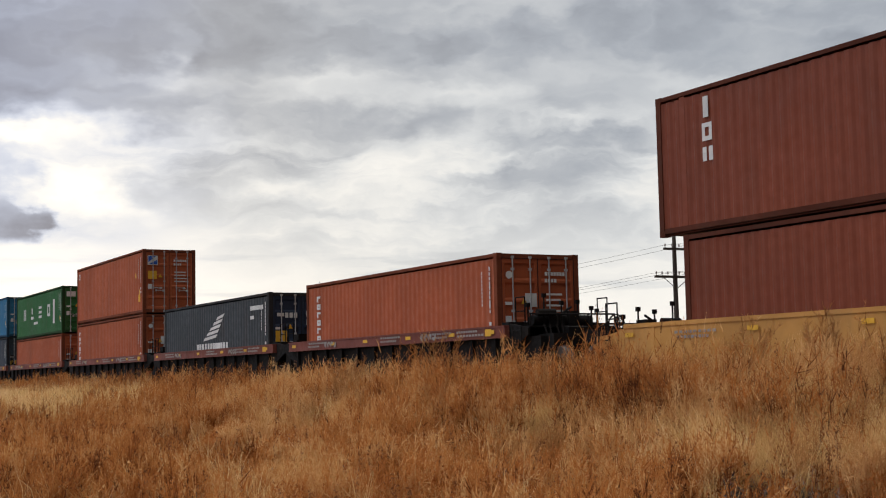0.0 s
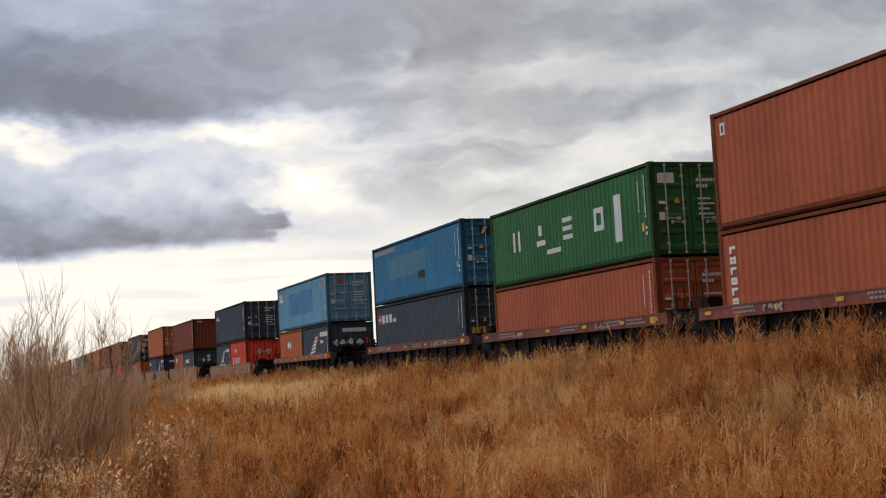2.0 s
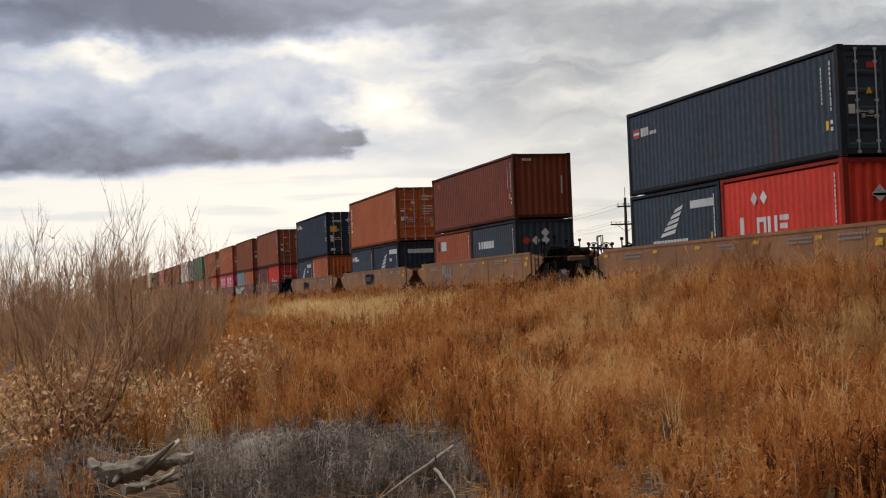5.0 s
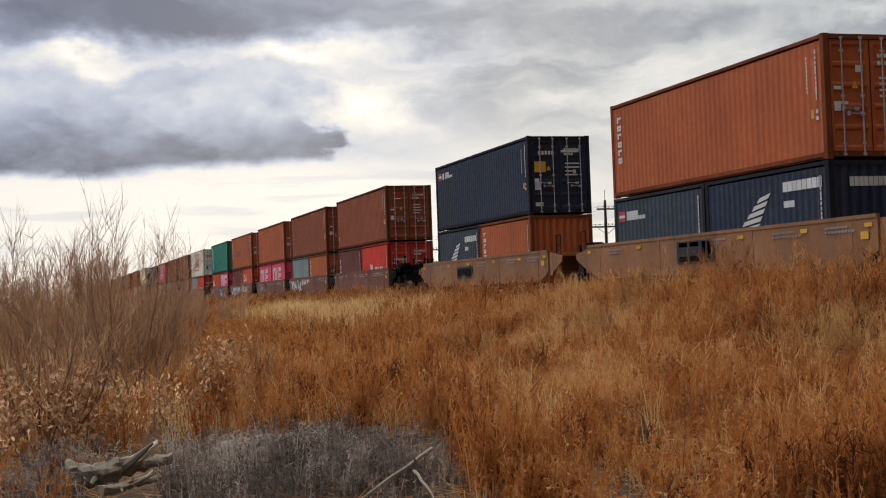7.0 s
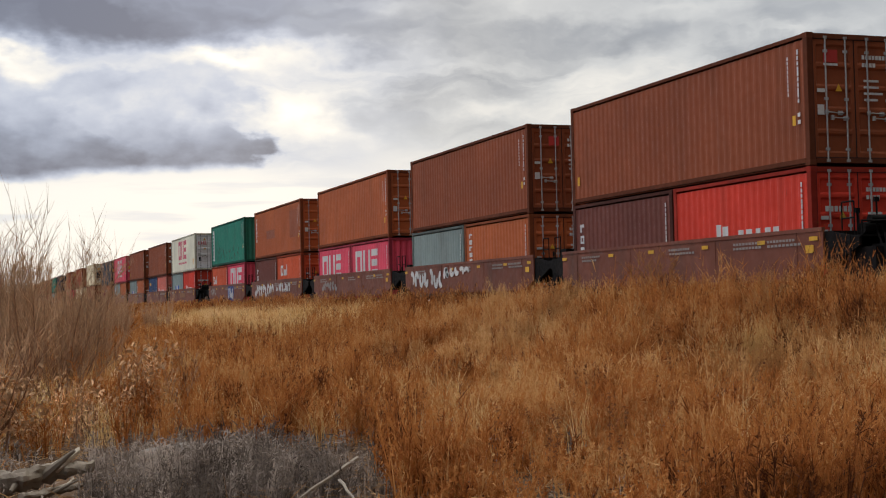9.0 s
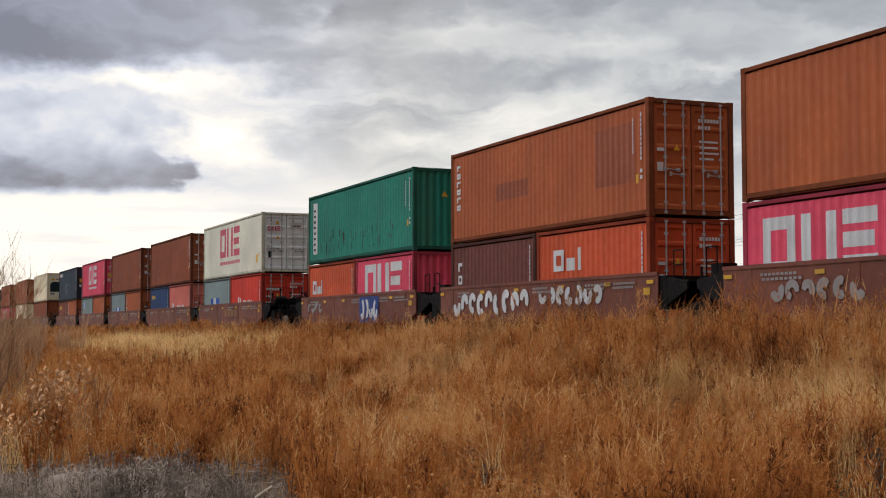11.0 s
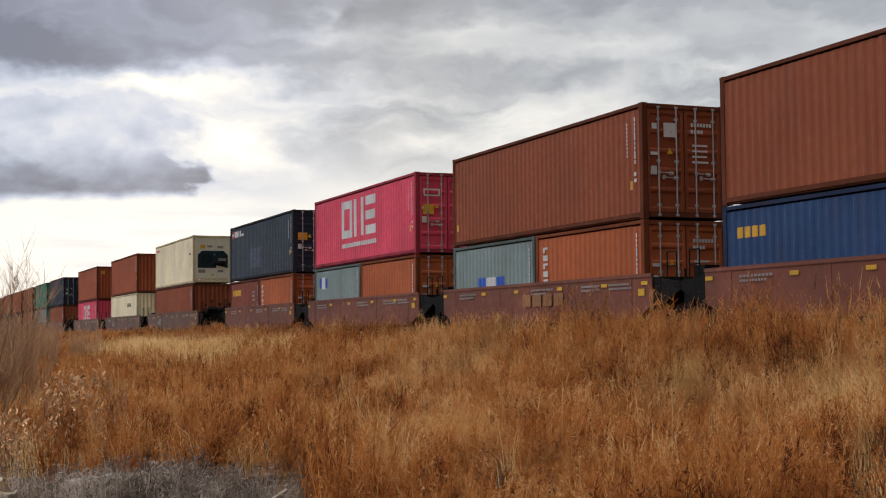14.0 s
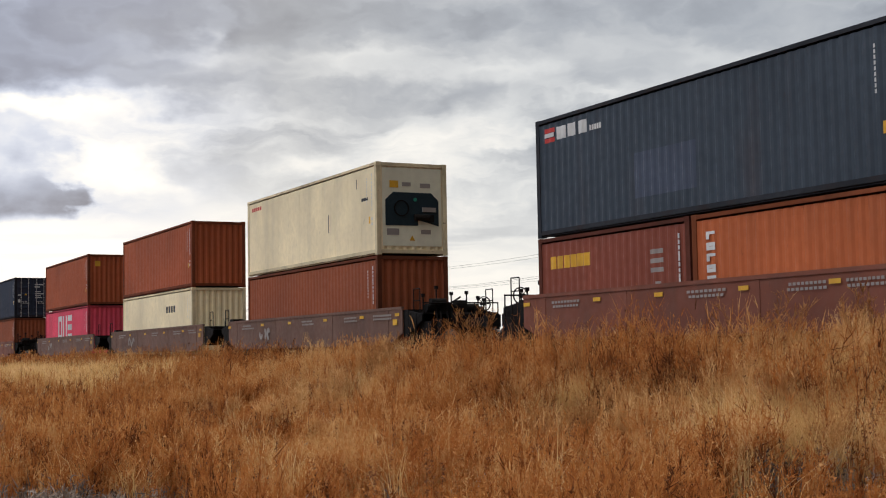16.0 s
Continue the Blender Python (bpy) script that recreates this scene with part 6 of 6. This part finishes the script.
def shrub(at, height, spread, shoots, seed, leaves, label, reach_up=0.42):
    """A bare multi-stemmed shrub: long shoots from one foot, side shoots on them, some dry leaves left low down."""
    r = random.Random(seed)
    ob = new("bare_shrub")
    tagged(ob, label, "shrub", "bare shrubs")
    ob.matrix_basis = pose(*at)
    twigs = Shape()

    def shoot(s, p, d, length, rad, n, sides):
        q, w = p, d
        pts = [p]
        for k in range(n):
            w = (w + Vector((r.gauss(0, 0.09), r.gauss(0, 0.09), 0.08 + r.gauss(0, 0.05)))).normalized()
            q = q + w * (length / n)
            s.tube(pts[-1], q, rad * (1 - k / (n + 0.5)), rad * (1 - (k + 1) / (n + 0.5)), n=sides, caps=False)
            pts.append(q)
        return pts, w

    for k in range(shoots):
        a = r.uniform(0, 2 * math.pi)
        lean = r.uniform(0.05, 1.0) * spread
        d = Vector((math.cos(a) * lean, math.sin(a) * lean, 1.0)).normalized()
        foot = Vector((r.gauss(0, 0.22), r.gauss(0, 0.22), -0.08))
        length = height * r.uniform(0.62, 1.08) * (1.06 - 0.22 * lean)
        thick = (0.0115 if seed != 1 else 0.020) * r.uniform(0.7, 1.3)
        pts, w = shoot(Shape(), foot, d, length, thick, 6, 5)
        stem = grown_stem(pts, [thick * (1 - k / 6.5) for k in range(7)], 5)
        part("stem", stem.mesh("stem", BARK), ob)
        for j in range(24 if seed in (2, 3) else 12 if seed != 1 else 7):
            i = r.choice((1, 2, 2, 3, 3, 4, 4, 5) if seed not in (2, 3) else (2, 3, 3, 4, 4, 5, 5))
            b = pts[i].lerp(pts[i + 1] if i + 1 < len(pts) else pts[i], r.random())
            e = (w + Vector((r.gauss(0, 0.5), r.gauss(0, 0.5), r.uniform(0, 0.5)))).normalized()
            tp, tw = shoot(twigs, b, e, length * r.uniform(0.16, 0.42), 0.0042, 3, 3)
            for m in range(3):
                c = tp[r.choice((1, 1, 2))]
                shoot(twigs, c, (tw + Vector((r.gauss(0, 0.5), r.gauss(0, 0.5), 0.2))).normalized(), length * r.uniform(0.06, 0.18), 0.0036, 2, 3)
    tagged(part("twig_growth", twigs.mesh("twig_growth", TWIG), ob), kind="stuff")
    if leaves:
        s = Shape()
        sprays = []
        for k in range(leaves):
            if k % 9 == 0:
                a, q = r.uniform(0, 2 * math.pi), r.random() ** 0.5
                sprays.append(Vector((math.cos(a) * q * spread * 0.9, math.sin(a) * q * spread * 0.9, r.uniform(0.1, height * reach_up))))
            c = sprays[-1] + Vector((r.gauss(0, 0.05), r.gauss(0, 0.05), r.gauss(0, 0.08)))
            u, w = Vector((r.gauss(0, 1), r.gauss(0, 1), r.gauss(0, 1) - 0.6)).normalized(), Vector((r.gauss(0, 1), r.gauss(0, 1), r.gauss(0, 1))).normalized()
            i = len(s.v)
            s.v += [tuple(c - u * 0.042), tuple(c + w * 0.017), tuple(c + u * 0.042), tuple(c - w * 0.017 + Vector((0, 0, 0.014)))]
            s.f.append((i, i + 1, i + 2, i + 3))
        tagged(part("dry_foliage", s.mesh("dry_foliage", DRYLEAF), ob), kind="stuff")
    return ob


def on_ground(x, y, dz=0.0):
    return (x, y, float(ground_z(x, y)) + dz)


shrub(on_ground(0.1, 15.4), 1.95, 0.90, 26, 1, 2800, "bare brown many-stemmed shrub with tan leaves low down")
shrub(on_ground(1.2, 20.5), 2.7, 0.85, 24, 2, 200, "dense bare shrub with thin upright shoots")
shrub(on_ground(-0.1, 22.0), 2.5, 0.78, 20, 3, 60, "dense bare grey-brown shrub of thin shoots")
shrub(on_ground(2.3, 18.6), 1.05, 0.50, 16, 4, 900, "low leafy shrub with pale tan leaves", 1.0)
shrub(on_ground(1.5, 17.2), 0.7, 0.60, 14, 7, 600, "small leafy shrub with pale tan leaves", 0.9)
shrub(on_ground(-1.3, 18.0), 1.6, 0.75, 18, 5, 300, "bare brown shrub with tangled shoots")
shrub(on_ground(2.0, 27.0), 1.9, 0.65, 40, 6, 0, "bare brown shrub at the foot of the bank")


def tall_weed(x, y, height, seed, label):
    """One big branching weed: woody stems, a spray of twigs."""
    ob = new("tall_weed")
    tagged(ob, label, "weed plant", "tall weeds")
    ob.matrix_basis = pose(*on_ground(x, y))
    r = random.Random(seed)
    spray = Shape()
    for k in range(16):
        a, lean = r.uniform(0, 2 * math.pi), r.uniform(0.1, 0.62)
        d = Vector((math.cos(a) * lean, math.sin(a) * lean, 1)).normalized()
        p = Vector((0, 0, -0.05))
        line = [p]
        n, l = 6, height * r.uniform(0.6, 1.05)
        for j in range(n):
            q = p + (d + Vector((r.gauss(0, 0.1), r.gauss(0, 0.1), 0.05))).normalized() * (l / n)
            line.append(q)
            for m in range(7 if j > 0 else 0):
                b = p.lerp(q, r.random())
                e = (d + Vector((r.gauss(0, 0.6), r.gauss(0, 0.6), 0.3))).normalized()
                t = b + e * l * r.uniform(0.06, 0.17)
                spray.tube(b, t, 0.004, 0.002, n=3, caps=False)
                for h in range(3):
                    c = b.lerp(t, r.uniform(0.3, 1))
                    spray.tube(c, c + (e + Vector((r.gauss(0, 0.7), r.gauss(0, 0.7), 0.2))).normalized() * 0.06, 0.004, 0.001, n=3, caps=False)
            p = q
        part("stem", grown_stem(line, [0.007 * (1 - j / 7) for j in range(7)], 4).mesh("stem", PLUME), ob)
    tagged(part("spray", spray.mesh("spray", PLUME), ob), kind="stuff")


for x, y, h, k in ((13.2, 24.6, 1.65, 1), (12.4, 19.2, 1.4, 2), (13.6, 16.2, 1.6, 3), (14.2, 14.6, 1.5, 4), (11.4, 21.5, 1.1, 5), (13.9, 30.5, 1.3, 6), (12.6, 28.0, 1.2, 7), (14.3, 20.4, 1.3, 8), (10.8, 12.6, 1.0, 9)):
    tall_weed(x, y, 0.93 * h, k, "tall branching tan weed standing above the others")


def bent_tube(points, radii, n=18):
    """A tube through several points in one piece, with closed ends."""
    s = Shape()
    for p, r in zip(points, radii):
        for k in range(n):
            w = 2 * math.pi * k / n
            g = r * (1 + 0.45 * noise.noise((p[0] * 5.0, 1.6 * math.cos(w), 1.6 * math.sin(w))) + 0.22 * noise.noise((p[0] * 14.0, 5 * math.cos(w), 5 * math.sin(w))))
            s.v.append((p[0], p[1] + g * math.cos(w), p[2] + g * math.sin(w)))
    m = len(points)
    s.f = [(j * n + k, j * n + (k + 1) % n, (j + 1) * n + (k + 1) % n, (j + 1) * n + k) for j in range(m - 1) for k in range(n)]
    s.f += [tuple(range(n - 1, -1, -1)), tuple(range((m - 1) * n, m * n))]
    return s


def dead_log(at, length, rad, turn, seed, label):
    r = random.Random(seed)
    ob = new("dead_log")
    tagged(ob, label, "log", "dead wood on the ground")
    ob.matrix_basis = pose(*at, 0, 0, turn)
    n = 30
    pts = [(-length / 2 + length * k / n, rad * 0.5 * math.sin(k * 0.37 + seed) + r.gauss(0, rad * 0.05), rad * (0.8 + 0.9 * k / n) + r.gauss(0, rad * 0.04)) for k in range(n + 1)]
    part("trunk", bent_tube(pts, [rad * (1.05 - 0.65 * k / n) * (0.95 + 0.12 * math.sin(1.5 * k)) for k in range(n + 1)]).mesh("trunk", LOGWOOD), ob)
    part("broken_limb", bent_tube([(length * (0.02 + 0.36 * k / 8), 0.02 + 0.02 * math.sin(k), rad * (1.3 + 1.5 * (k / 8) ** 1.3)) for k in range(9)], [rad * (0.50 - 0.03 * k) for k in range(9)], 9).mesh("broken_limb", PALEWOOD), ob, label="pale split limb")
    part("limb", Shape().tube((0.0, 0, rad), (0.28 * length, -0.2 * length, rad * 3.0), rad * 0.42, rad * 0.12, n=7).mesh("limb", LOGWOOD), ob)
    part("limb", Shape().tube((-0.2 * length, 0, rad), (-0.33 * length, -0.25 * length, rad * 0.5), rad * 0.4, rad * 0.12, n=7).mesh("limb", LOGWOOD), ob)
    return ob


dead_log(on_ground(0.62, 11.75, 0.07), 0.85, 0.115, 8, 1, "bleached dead log with broken limbs in grey brush")
dead_log(on_ground(0.70, 11.45, 0.06), 0.55, 0.045, 28, 2, "pale broken branch lying against a log")


def stick(a, b, rad, label):
    s, r = Shape(), random.Random(round(a[0] * 100))
    p, n = Vector(a), 5
    for k in range(n):
        q = Vector(a).lerp(Vector(b), (k + 1) / n) + Vector((r.gauss(0, rad * 0.6), r.gauss(0, rad * 0.6), r.gauss(0, rad * 0.4)))
        s.tube(p, q, rad * (1 - 0.12 * k), rad * (1 - 0.12 * (k + 1)), n=6)
        p = q
    tagged(new("fallen_stick", s.mesh("fallen_stick", LOGWOOD)), label, "stick", "dead wood on the ground")


stick((3.11, 11.07, 0.30), (2.09, 9.37, 0.17), 0.021, "thick pale broken stick lying in dead brush")
stick((2.63, 9.85, 0.29), (2.42, 8.56, 0.27), 0.014, "thin pale stick lying in dead brush")
stick(on_ground(3.9, 22.6, 0.35), on_ground(4.5, 22.4, 0.42), 0.03, "dark broken stick caught in the weeds")


def field_stone(at, size, seed, label):
    r = random.Random(seed)
    bm = bmesh.new()
    bmesh.ops.create_icosphere(bm, subdivisions=3, radius=1.0)
    for v in bm.verts:
        k = 1 + 0.22 * noise.noise(v.co * 1.4 + Vector((seed, 0, 0))) + 0.06 * noise.noise(v.co * 5)
        v.co = Vector((v.co.x * size[0] * k, v.co.y * size[1] * k, max(v.co.z, -0.4) * size[2] * k))
    me = bpy.data.meshes.new("field_stone")
    bm.to_mesh(me)
    bm.free()
    me.materials.append(STONE)
    ob = tagged(new("field_stone", me), label, "stone")
    ob.matrix_basis = pose(*at, 0, 0, 20 * seed)


field_stone(on_ground(2.15, 14.3, 0.13), (0.50, 0.22, 0.075), 1, "flat pale grey stone among grey brush")

# ---------------------------------------------------------------- what moves


def run(t):
    """How far the train has come at t seconds."""
    q = (t - 8) / 8
    return SPEED * t + 0.963 * (q ** 2 - 1) + -0.388 * (q ** 3 - q) + 0.315 * (q ** 4 - q ** 2)


def motions():
    for ob, x, y, z in MOVING:
        walk(ob, [(t, pose(x, y - run(t), z)) for t in (0, 2, 4, 6, 8, 10, 12, 14, 16)])


motions()
